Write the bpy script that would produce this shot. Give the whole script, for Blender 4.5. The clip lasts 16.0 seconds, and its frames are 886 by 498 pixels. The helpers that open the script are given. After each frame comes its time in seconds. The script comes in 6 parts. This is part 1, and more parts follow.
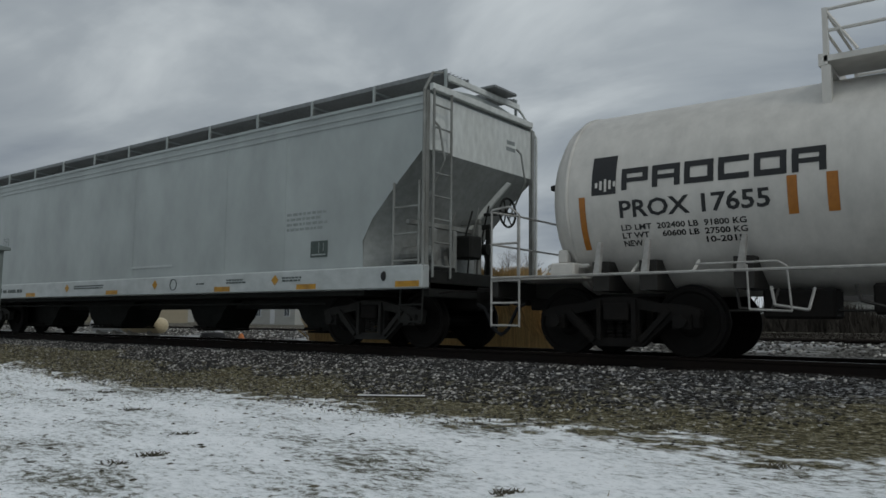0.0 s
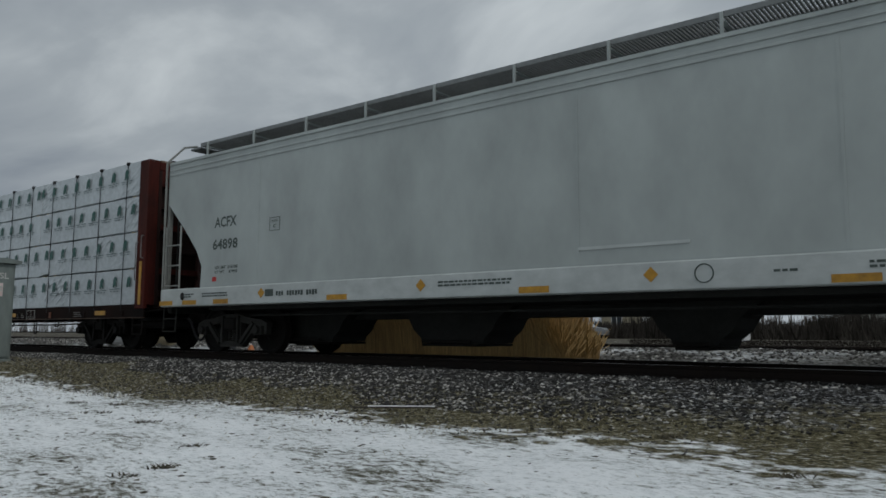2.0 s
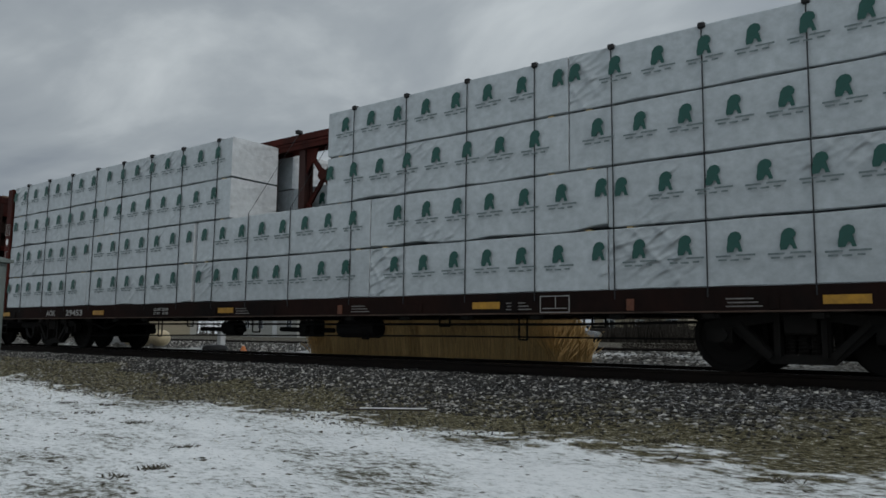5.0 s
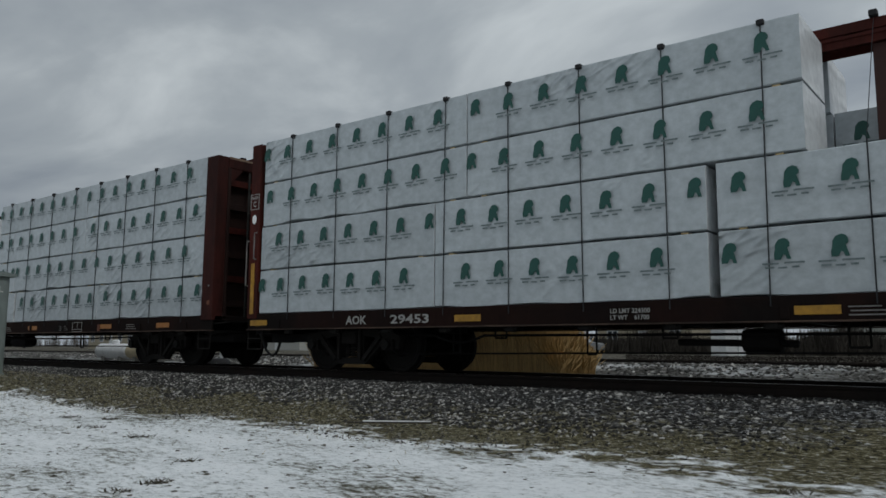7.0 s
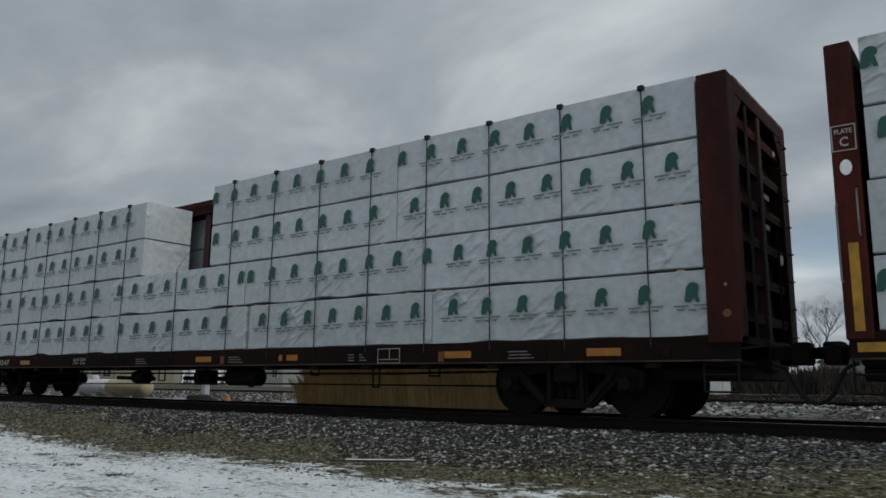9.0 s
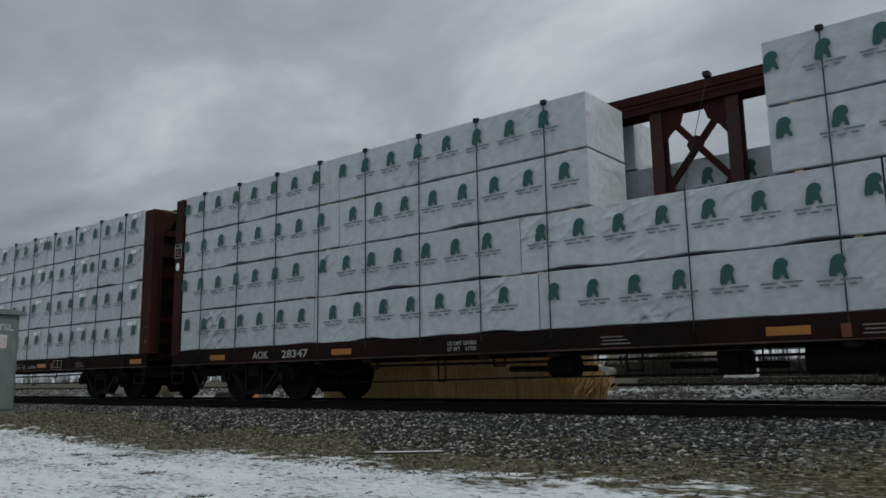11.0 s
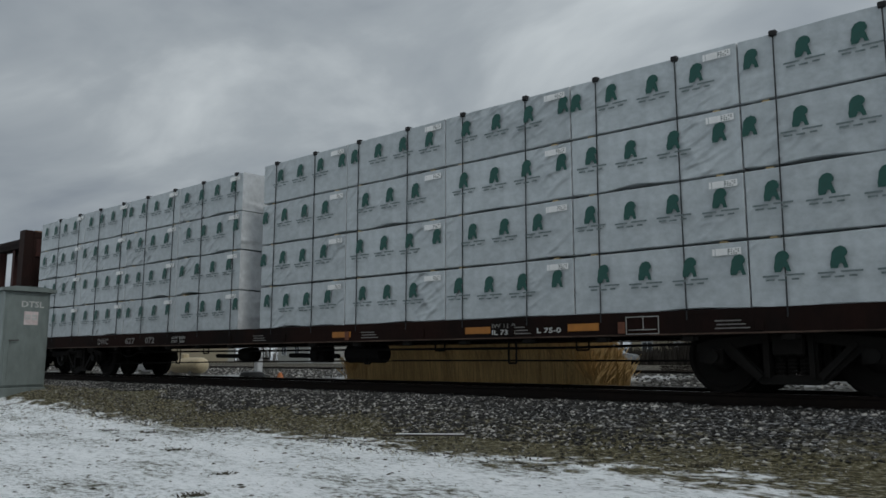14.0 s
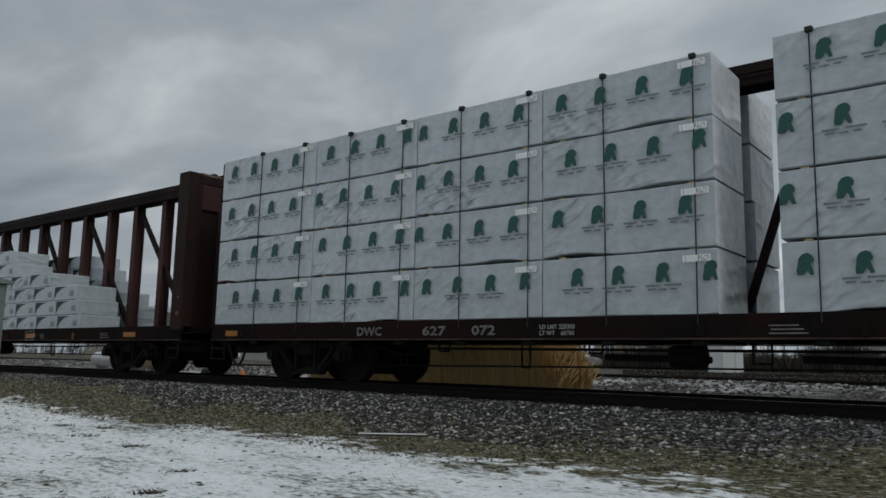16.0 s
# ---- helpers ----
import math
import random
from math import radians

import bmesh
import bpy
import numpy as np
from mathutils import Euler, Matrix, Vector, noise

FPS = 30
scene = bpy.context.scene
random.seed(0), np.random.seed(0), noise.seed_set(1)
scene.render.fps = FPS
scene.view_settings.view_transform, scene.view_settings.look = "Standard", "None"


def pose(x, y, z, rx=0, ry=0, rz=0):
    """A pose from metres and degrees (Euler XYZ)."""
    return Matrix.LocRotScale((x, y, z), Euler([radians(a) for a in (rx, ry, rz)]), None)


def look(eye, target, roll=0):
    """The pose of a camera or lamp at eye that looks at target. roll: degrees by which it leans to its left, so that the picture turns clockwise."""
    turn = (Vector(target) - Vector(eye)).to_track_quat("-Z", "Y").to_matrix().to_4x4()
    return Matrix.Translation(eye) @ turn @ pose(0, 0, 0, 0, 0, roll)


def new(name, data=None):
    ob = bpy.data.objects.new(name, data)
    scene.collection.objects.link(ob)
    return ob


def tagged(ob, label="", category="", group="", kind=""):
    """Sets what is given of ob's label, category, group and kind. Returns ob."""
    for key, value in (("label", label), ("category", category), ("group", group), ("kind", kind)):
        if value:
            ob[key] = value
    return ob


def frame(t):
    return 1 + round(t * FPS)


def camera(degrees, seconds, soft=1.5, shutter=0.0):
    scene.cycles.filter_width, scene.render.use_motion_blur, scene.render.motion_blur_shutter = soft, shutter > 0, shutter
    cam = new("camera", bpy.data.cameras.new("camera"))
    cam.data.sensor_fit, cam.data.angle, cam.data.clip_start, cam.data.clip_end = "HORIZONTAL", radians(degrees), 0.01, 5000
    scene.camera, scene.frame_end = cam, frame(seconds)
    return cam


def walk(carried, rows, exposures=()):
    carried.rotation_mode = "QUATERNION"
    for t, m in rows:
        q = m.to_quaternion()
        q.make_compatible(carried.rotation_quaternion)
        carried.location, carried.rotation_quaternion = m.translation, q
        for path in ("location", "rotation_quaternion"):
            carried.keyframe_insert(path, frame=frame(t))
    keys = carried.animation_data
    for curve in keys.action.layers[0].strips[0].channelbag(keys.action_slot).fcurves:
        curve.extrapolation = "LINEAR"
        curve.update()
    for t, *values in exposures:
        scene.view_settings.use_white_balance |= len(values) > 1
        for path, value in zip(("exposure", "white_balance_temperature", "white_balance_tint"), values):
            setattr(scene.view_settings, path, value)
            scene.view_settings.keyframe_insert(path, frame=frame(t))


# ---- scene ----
# x runs along the track with the train, y across it, z up from the rail head
EYE = (0.0, 0.0, 0.40)
AIM = (
    (0.0, 37.60, 5.53, -0.62), (0.5, 37.71, 5.39, -1.26), (1.0, 37.65, 5.83, -0.53),
    (1.5, 37.59, 5.90, -0.53), (2.0, 38.31, 6.28, -0.23), (2.5, 39.35, 6.24, -0.25),
    (3.0, 39.66, 6.57, -0.98), (3.5, 39.19, 6.72, -1.43), (4.0, 38.90, 6.40, -1.87),
    (4.5, 38.74, 5.56, -1.36), (4.7, 38.03, 6.21, -0.82), (6.8, 37.31, 6.93, -0.41),
    (7.0, 37.99, 7.36, -0.37), (7.5, 38.06, 8.52, -0.62), (8.0, 36.80, 9.25, -0.58),
    (8.5, 37.26, 9.85, -0.64), (9.0, 36.85, 10.07, -0.62), (9.5, 37.25, 9.92, -0.55),
    (11.8, 39.09, 9.32, 1.33), (12.0, 38.71, 9.32, 0.88), (12.5, 38.87, 8.60, 0.05),
    (13.0, 39.23, 8.17, -0.56), (13.5, 39.86, 8.32, -0.35), (14.0, 40.40, 8.25, -0.05),
    (14.5, 40.23, 8.40, -0.64), (15.0, 38.53, 9.03, -0.47), (15.5, 38.53, 8.49, -0.96),
    (16.0, 37.76, 8.30, -1.11))
cam = camera(59.92, 16.0, soft=1.6)
walk(cam, [(t, pose(*EYE, 90 + pitch, roll, yaw)) for t, yaw, pitch, roll in AIM])
SPEED = (5.26760, 0.52226, -1.36093, 1.08566, -0.27019)
YC = 10.68      # the middle of the main track


def gone(t):
    """Metres that the train has gone at t seconds."""
    u = t / 16.0
    return 16.0 * sum(c * u ** (k + 1) for k, c in enumerate(SPEED))


# ---- world and sun ----
SUN_TURN, SUN_HIGH = 76.0, 46.0   # degrees from the camera's back towards +x, and up


def sky_world():
    w = bpy.data.worlds.new("sky")
    scene.world = w
    w.use_nodes = True
    nt = w.node_tree
    nt.nodes.clear()
    N, L = nt.nodes.new, nt.links.new
    out, bg = N("ShaderNodeOutputWorld"), N("ShaderNodeBackground")
    sky = N("ShaderNodeTexSky")
    sky.sky_type, sky.sun_disc = "NISHITA", False
    sky.sun_elevation, sky.sun_rotation = radians(SUN_HIGH), radians(180 - SUN_TURN)
    dim = N("ShaderNodeMixRGB")
    dim.blend_type, dim.inputs[0].default_value, dim.inputs[2].default_value = "MULTIPLY", 1.0, (0.085, 0.085, 0.085, 1)
    L(sky.outputs[0], dim.inputs[1])
    tc, sep, add = N("ShaderNodeTexCoord"), N("ShaderNodeSeparateXYZ"), N("ShaderNodeMath")
    L(tc.outputs["Generated"], sep.inputs[0])
    add.operation, add.inputs[1].default_value = "ADD", 0.22
    ab = N("ShaderNodeMath")
    ab.operation = "ABSOLUTE"
    L(sep.outputs[2], ab.inputs[0])
    L(ab.outputs[0], add.inputs[0])
    dx, dy = N("ShaderNodeMath"), N("ShaderNodeMath")
    comb = N("ShaderNodeCombineXYZ")
    for d, k in ((dx, 0), (dy, 1)):
        d.operation = "DIVIDE"
        L(sep.outputs[k], d.inputs[0])
        L(add.outputs[0], d.inputs[1])
        L(d.outputs[0], comb.inputs[k])
    turn = N("ShaderNodeMapping")
    turn.inputs["Rotation"].default_value = (0, 0, radians(-12))
    turn.inputs["Scale"].default_value = (0.9, 1.3, 1)
    turn.inputs["Location"].default_value = (0.35, 0.2, 0)
    L(comb.outputs[0], turn.inputs[0])
    n1, n2, n3 = N("ShaderNodeTexNoise"), N("ShaderNodeTexNoise"), N("ShaderNodeTexNoise")
    for n, s, d, r, v in ((n1, 1.5, 6, 0.52, 0.35), (n2, 0.75, 3, 0.5, 0.2), (n3, 0.62, 4, 0.55, 0.3)):
        n.inputs["Scale"].default_value, n.inputs["Detail"].default_value = s, d
        n.inputs["Roughness"].default_value, n.inputs["Distortion"].default_value = r, v
        L(turn.outputs[0], n.inputs["Vector"])
    n3.noise_dimensions = "4D"
    n3.inputs["W"].default_value = 3.1
    both = N("ShaderNodeMath")
    both.operation = "MULTIPLY_ADD"
    both.inputs[1].default_value = 0.6
    L(n1.outputs[0], both.inputs[0])
    half = N("ShaderNodeMath")
    half.operation, half.inputs[1].default_value = "MULTIPLY", 0.4
    L(n2.outputs[0], half.inputs[0])
    L(half.outputs[0], both.inputs[2])
    ramp = N("ShaderNodeValToRGB")
    e = ramp.color_ramp.elements
    e[0].position, e[0].color = 0.34, (0.205, 0.240, 0.282, 1)
    e[1].position, e[1].color = 0.63, (0.545, 0.592, 0.618, 1)
    m = e.new(0.5)
    m.color = (0.335, 0.375, 0.408, 1)
    L(both.outputs[0], ramp.inputs[0])
    hole = N("ShaderNodeValToRGB")
    h = hole.color_ramp.elements
    h[0].position, h[0].color = 0.62, (0, 0, 0, 1)
    h[1].position, h[1].color = 0.74, (1, 1, 1, 1)
    L(n3.outputs[0], hole.inputs[0])
    mix = N("ShaderNodeMixRGB")
    L(hole.outputs[0], mix.inputs[0])
    L(ramp.outputs[0], mix.inputs[1])
    L(dim.outputs[0], mix.inputs[2])
    side = N("ShaderNodeVectorMath")
    side.operation = "DOT_PRODUCT"
    side.inputs[1].default_value = (math.sin(radians(SUN_TURN)), -math.cos(radians(SUN_TURN)), 0.0)
    L(tc.outputs["Generated"], side.inputs[0])
    lift = N("ShaderNodeMath")
    lift.operation, lift.inputs[1].default_value, lift.inputs[2].default_value = "MULTIPLY_ADD", 0.18, 1.135
    L(side.outputs["Value"], lift.inputs[0])
    L(mix.outputs[0], bg.inputs[0])
    L(lift.outputs[0], bg.inputs[1])
    L(bg.outputs[0], out.inputs[0])


sky_world()
sun = new("sun", bpy.data.lights.new("sun", "SUN"))
sun.data.energy, sun.data.angle, sun.data.color = 0.58, radians(14), (1.0, 0.97, 0.91)
a, b = radians(SUN_TURN), radians(SUN_HIGH)
sun.matrix_world = look((20 * math.sin(a) * math.cos(b), -20 * math.cos(a) * math.cos(b), 20 * math.sin(b)), (0, 0, 0))
scene.view_settings.exposure = 0.0


# ---- materials ----
def surface(name, base, rough=0.6, metal=0.0, second=None, amount=0.5, grain=14.0, big=1.6, stretch=(1, 1, 1), bump=0.15, bump_scale=None,
            spread=0.0, space="Object", spec=0.4, sharp=0.18):
    """A node material: base and second colour mixed by large stains, fine grain on top, a relief, and a spread of tone from piece to piece."""
    m = bpy.data.materials.new(name)
    m.use_nodes = True
    nt = m.node_tree
    N, L = nt.nodes.new, nt.links.new
    bs = nt.nodes["Principled BSDF"]
    tc = N("ShaderNodeTexCoord")
    mp = N("ShaderNodeMapping")
    mp.inputs["Scale"].default_value = stretch
    if space == "World":
        geo = N("ShaderNodeNewGeometry")
        L(geo.outputs["Position"], mp.inputs[0])
    else:
        L(tc.outputs["Object"], mp.inputs[0])
    n1, n2 = N("ShaderNodeTexNoise"), N("ShaderNodeTexNoise")
    for n, s, d in ((n1, big, 5.0), (n2, grain, 4.0)):
        n.inputs["Scale"].default_value, n.inputs["Detail"].default_value, n.inputs["Roughness"].default_value = s, d, 0.62
        L(mp.outputs[0], n.inputs["Vector"])
    r1 = N("ShaderNodeValToRGB")
    e = r1.color_ramp.elements
    e[0].position, e[1].position = 0.5 - sharp, 0.5 + sharp
    L(n1.outputs[0], r1.inputs[0])
    f = N("ShaderNodeMath")
    f.operation, f.inputs[1].default_value = "MULTIPLY", amount
    L(r1.outputs[0], f.inputs[0])
    mix = N("ShaderNodeMixRGB")
    mix.inputs[1].default_value = (*base, 1)
    mix.inputs[2].default_value = (*(second or [c * 0.6 for c in base]), 1)
    L(f.outputs[0], mix.inputs[0])
    g = N("ShaderNodeMapRange")
    g.inputs["From Min"].default_value, g.inputs["From Max"].default_value = 0.25, 0.75
    g.inputs["To Min"].default_value, g.inputs["To Max"].default_value = 0.82, 1.16
    L(n2.outputs[0], g.inputs[0])
    hs = N("ShaderNodeHueSaturation")
    L(mix.outputs[0], hs.inputs["Color"])
    if spread:
        geo2, oi = N("ShaderNodeNewGeometry"), N("ShaderNodeObjectInfo")
        ad = N("ShaderNodeMath")
        ad.operation = "ADD"
        L(geo2.outputs["Random Per Island"], ad.inputs[0])
        L(oi.outputs["Random"], ad.inputs[1])
        fr = N("ShaderNodeMath")
        fr.operation = "FRACT"
        L(ad.outputs[0], fr.inputs[0])
        mr = N("ShaderNodeMapRange")
        mr.inputs["To Min"].default_value, mr.inputs["To Max"].default_value = 1 - spread, 1 + spread
        L(fr.outputs[0], mr.inputs[0])
        mu = N("ShaderNodeMath")
        mu.operation = "MULTIPLY"
        L(mr.outputs[0], mu.inputs[0])
        L(g.outputs[0], mu.inputs[1])
        L(mu.outputs[0], hs.inputs["Value"])
    else:
        L(g.outputs[0], hs.inputs["Value"])
    L(hs.outputs[0], bs.inputs["Base Color"])
    ro = N("ShaderNodeMapRange")
    ro.inputs["To Min"].default_value, ro.inputs["To Max"].default_value = max(rough - 0.1, 0.05), min(rough + 0.12, 1)
    L(n1.outputs[0], ro.inputs[0])
    L(ro.outputs[0], bs.inputs["Roughness"])
    bs.inputs["Metallic"].default_value = metal
    bs.inputs["Specular IOR Level"].default_value = spec
    if bump:
        bp = N("ShaderNodeBump")
        bp.inputs["Strength"].default_value, bp.inputs["Distance"].default_value = bump, 0.02
        if bump_scale:
            n4 = N("ShaderNodeTexNoise")
            n4.inputs["Scale"].default_value, n4.inputs["Detail"].default_value, n4.inputs["Distortion"].default_value = bump_scale, 3, 0.6
            L(mp.outputs[0], n4.inputs["Vector"])
            L(n4.outputs[0], bp.inputs["Height"])
        else:
            L(n2.outputs[0], bp.inputs["Height"])
        L(bp.outputs[0], bs.inputs["Normal"])
    return m


M = {}
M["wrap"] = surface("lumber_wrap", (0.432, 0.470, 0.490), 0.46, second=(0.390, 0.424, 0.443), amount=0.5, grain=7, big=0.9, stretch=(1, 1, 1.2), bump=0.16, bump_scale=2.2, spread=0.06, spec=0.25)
# lit copy of the wrap: sun on the bundle ends is put into the colour
M["wrap_end_lit"] = surface("lumber_wrap_end_lit", (0.66, 0.68, 0.69), 0.35, second=(0.50, 0.52, 0.54), amount=0.5, grain=8, big=1.2, bump=0.7, bump_scale=4.0, spec=0.5)
M["green"] = surface("print_green", (0.012, 0.076, 0.062), 0.5, amount=0.4, bump=0)
M["print"] = surface("print_grey", (0.085, 0.125, 0.125), 0.6, second=(0.26, 0.29, 0.30), amount=0.6, big=8, bump=0)
M["tag"] = surface("print_tag", (0.80, 0.80, 0.79), 0.5, second=(0.62, 0.63, 0.63), amount=0.5, big=14, bump=0)
M["strap"] = surface("steel_strap", (0.03, 0.033, 0.036), 0.5, 0.6, bump=0.05)
M["rubber"] = surface("black_rubber", (0.012, 0.012, 0.013), 0.7, bump=0.1)
M["board"] = surface("lumber_board", (0.50, 0.38, 0.19), 0.7, second=(0.34, 0.24, 0.12), stretch=(1, 8, 8), bump=0.1, spread=0.2)
M["oxide"] = surface("oxide_paint", (0.068, 0.0118, 0.0078), 0.75, second=(0.022, 0.0075, 0.006), amount=0.8, grain=22, big=1.6, stretch=(1, 1, 0.4), bump=0.15, spec=0.15, sharp=0.12)
M["oxide_worn"] = surface("worn_oxide_paint", (0.046, 0.0115, 0.009), 0.75, second=(0.016, 0.0075, 0.0065), amount=0.8, grain=22, big=1.6, stretch=(1, 1, 0.4), bump=0.15, spec=0.12, sharp=0.12)
M["sill_oxide"] = surface("grimed_sill_paint", (0.0085, 0.0065, 0.006), 0.85, second=(0.021, 0.0095, 0.0075), amount=0.7, grain=16, big=0.7, stretch=(1, 1, 0.6), bump=0.15, spec=0.07, sharp=0.10)
M["flange"] = surface("worn_flange", (0.030, 0.020, 0.016), 0.7, second=(0.10, 0.065, 0.05), amount=0.7, grain=12, big=1.1, bump=0.1, spec=0.2, sharp=0.08)
M["worn_edge"] = surface("worn_dusty_edge", (0.22, 0.155, 0.11), 0.75, second=(0.07, 0.03, 0.02), amount=0.8, grain=20, big=2.5, bump=0.1, spec=0.2, sharp=0.1)
M["tank_trim"] = surface("weathered_white_trim", (0.40, 0.395, 0.375), 0.55, second=(0.20, 0.19, 0.17), amount=0.7, grain=14, big=3.0, bump=0.05, spec=0.3)
M["oxide_dark"] = surface("sooty_oxide_paint", (0.018, 0.0095, 0.008), 0.8, second=(0.008, 0.0065, 0.006), amount=0.8, grain=20, big=1.8, stretch=(1, 1, 0.5), bump=0.15, spec=0.15)
M["oxide_brown"] = surface("brown_oxide_paint", (0.027, 0.0105, 0.008), 0.75, second=(0.011, 0.007, 0.006), amount=0.8, grain=20, big=1.6, stretch=(1, 1, 0.5), bump=0.15, spec=0.2)
M["rust"] = surface("rusty_patch", (0.16, 0.055, 0.025), 0.75, second=(0.06, 0.025, 0.02), amount=0.7, big=5, bump=0.15)
# black, truck and wheel are darkened: heavy shade below the cars is in the colour
M["black"] = surface("shaded_black_steel", (0.006, 0.006, 0.0065), 0.8, second=(0.011, 0.009, 0.008), amount=0.6, bump=0.12, spec=0.15)
M["truck"] = surface("grimy_shaded_steel", (0.008, 0.0075, 0.007), 0.8, second=(0.016, 0.0135, 0.0115), amount=0.6, grain=18, big=3, bump=0.2, spec=0.15)
M["post"] = surface("worn_oxide_post", (0.060, 0.017, 0.012), 0.75, second=(0.018, 0.009, 0.008), amount=0.9, grain=14, big=1.0, stretch=(1, 1, 0.6), bump=0.12)
M["wheel"] = surface("shaded_wheel_steel", (0.006, 0.0055, 0.005), 0.8, second=(0.012, 0.010, 0.009), amount=0.5, big=4, bump=0.08, spec=0.15)
M["tread"] = surface("polished_tread", (0.10, 0.095, 0.09), 0.4, 0.7, bump=0.04)
M["yellow"] = surface("yellow_reflective", (0.46, 0.235, 0.014), 0.5, second=(0.17, 0.085, 0.014), amount=0.75, big=5, bump=0.04)
M["white"] = surface("white_stencil", (0.55, 0.55, 0.53), 0.6, second=(0.28, 0.28, 0.27), amount=0.6, big=6, bump=0)
M["mark"] = surface("grimy_white_stencil", (0.36, 0.355, 0.34), 0.6, second=(0.15, 0.145, 0.14), amount=0.6, big=7, bump=0)
M["dim"] = surface("worn_stencil", (0.20, 0.19, 0.18), 0.6, second=(0.06, 0.05, 0.05), amount=0.7, big=7, bump=0)
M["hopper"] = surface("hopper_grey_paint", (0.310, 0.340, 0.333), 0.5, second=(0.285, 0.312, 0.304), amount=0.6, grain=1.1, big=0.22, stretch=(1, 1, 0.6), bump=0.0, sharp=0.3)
M["sill"] = surface("hopper_sill_paint", (0.40, 0.428, 0.425), 0.5, second=(0.34, 0.36, 0.35), amount=0.5, grain=3, big=0.4, stretch=(1, 1, 1.5), bump=0.05)
# paler than the side: sunlight on the car's end is put into the colour
M["hopper_lit_white"] = surface("lit_hopper_end_paint", (0.53, 0.55, 0.53), 0.5, second=(0.44, 0.45, 0.42), amount=0.4, grain=10, big=1.4, stretch=(1, 1, 0.4), bump=0.06)
# near-black: the deep shade under the car is painted into this colour
M["hopper_dark"] = surface("shade_dark_hopper_paint", (0.022, 0.023, 0.021), 0.8, second=(0.011, 0.011, 0.010), amount=0.7, big=1.5, bump=0.1, spec=0.15)
M["grating"] = surface("galvanised_grating", (0.19, 0.20, 0.20), 0.6, 0.2, second=(0.12, 0.13, 0.13), bump=0.1)
M["end_steel"] = surface("weathered_end_steel", (0.25, 0.262, 0.25), 0.6, second=(0.10, 0.095, 0.08), amount=0.75, grain=12, big=2.2, stretch=(1, 1, 0.5), bump=0.08, spec=0.25)
# grey paint darkened by some grime and by painted-in shade under the slope
M["hopper_shade_grime"] = surface("shaded_grimed_grey_paint", (0.27, 0.285, 0.275), 0.65, second=(0.15, 0.152, 0.14), amount=0.6, grain=9, big=1.0, bump=0.05, spec=0.2, sharp=0.28)
M["truck_dusty"] = surface("dusty_cast_steel", (0.034, 0.033, 0.030), 0.8, second=(0.014, 0.013, 0.012), amount=0.7, grain=16, big=2.5, bump=0.2, spec=0.2)
M["straw"] = surface("flattened_straw", (0.30, 0.262, 0.155), 0.85, second=(0.085, 0.076, 0.042), amount=0.7, grain=30, big=1.2, bump=0, spread=0.75)
M["faded"] = surface("faded_stencil", (0.17, 0.19, 0.185), 0.6, second=(0.27, 0.295, 0.29), amount=0.7, big=5, bump=0)
M["stencil"] = surface("dark_stencil", (0.035, 0.05, 0.045), 0.6, second=(0.08, 0.10, 0.09), amount=0.5, big=8, bump=0)
M["tank"] = surface("tank_white_paint", (0.51, 0.496, 0.462), 0.42, second=(0.43, 0.41, 0.37), amount=0.5, grain=4, big=0.5, stretch=(1, 1, 0.5), bump=0.02)
M["tank_dirt"] = surface("tank_grimy_paint", (0.026, 0.024, 0.021), 0.7, second=(0.015, 0.014, 0.012), amount=0.7, grain=10, big=1.6, bump=0.08)
M["letter"] = surface("black_lettering", (0.012, 0.013, 0.014), 0.5, bump=0)
M["amber"] = surface("amber_reflective", (0.35, 0.13, 0.012), 0.45, second=(0.22, 0.08, 0.012), amount=0.5, bump=0)
M["red"] = surface("red_tag", (0.45, 0.03, 0.03), 0.5, bump=0)
M["rail"] = surface("rail_steel", (0.010, 0.008, 0.007), 0.85, second=(0.02, 0.013, 0.010), bump=0.1, spec=0.15)
M["rail_head"] = surface("rail_head_steel", (0.16, 0.15, 0.145), 0.35, 0.8, bump=0.04)
M["tie"] = surface("creosoted_tie", (0.045, 0.038, 0.03), 0.85, second=(0.08, 0.07, 0.06), stretch=(6, 1, 6), bump=0.3, spread=0.2)
M["box"] = surface("grey_cabinet_paint", (0.175, 0.205, 0.195), 0.5, second=(0.13, 0.15, 0.14), amount=0.5, grain=9, big=1.5, stretch=(1, 1, 0.4), bump=0.05)
M["concrete"] = surface("weathered_concrete", (0.3, 0.29, 0.27), 0.85, second=(0.2, 0.19, 0.17), bump=0.3)
M["notice"] = surface("notice_paper", (0.62, 0.55, 0.54), 0.6, second=(0.5, 0.35, 0.34), amount=0.6, big=10, bump=0)
M["reed"] = surface("dry_reed", (0.56, 0.385, 0.17), 0.8, second=(0.38, 0.26, 0.115), amount=0.7, grain=30, big=1.0, bump=0, spread=0.28)
M["twig"] = surface("bare_bark", (0.10, 0.085, 0.075), 0.9, second=(0.16, 0.145, 0.135), amount=0.6, grain=8, big=1.5, bump=0.2, spread=0.15)
M["clod"] = surface("dead_grass", (0.085, 0.075, 0.048), 0.9, second=(0.035, 0.032, 0.026), amount=0.6, big=3, bump=0.2, spread=0.4)
M["cream"] = surface("cream_tank_paint", (0.62, 0.52, 0.34), 0.45, second=(0.45, 0.37, 0.24), amount=0.5, big=1.2, bump=0.04)
M["tank_white"] = surface("gas_tank_paint", (0.84, 0.85, 0.86), 0.4, second=(0.6, 0.6, 0.6), amount=0.4, big=2, bump=0.04)
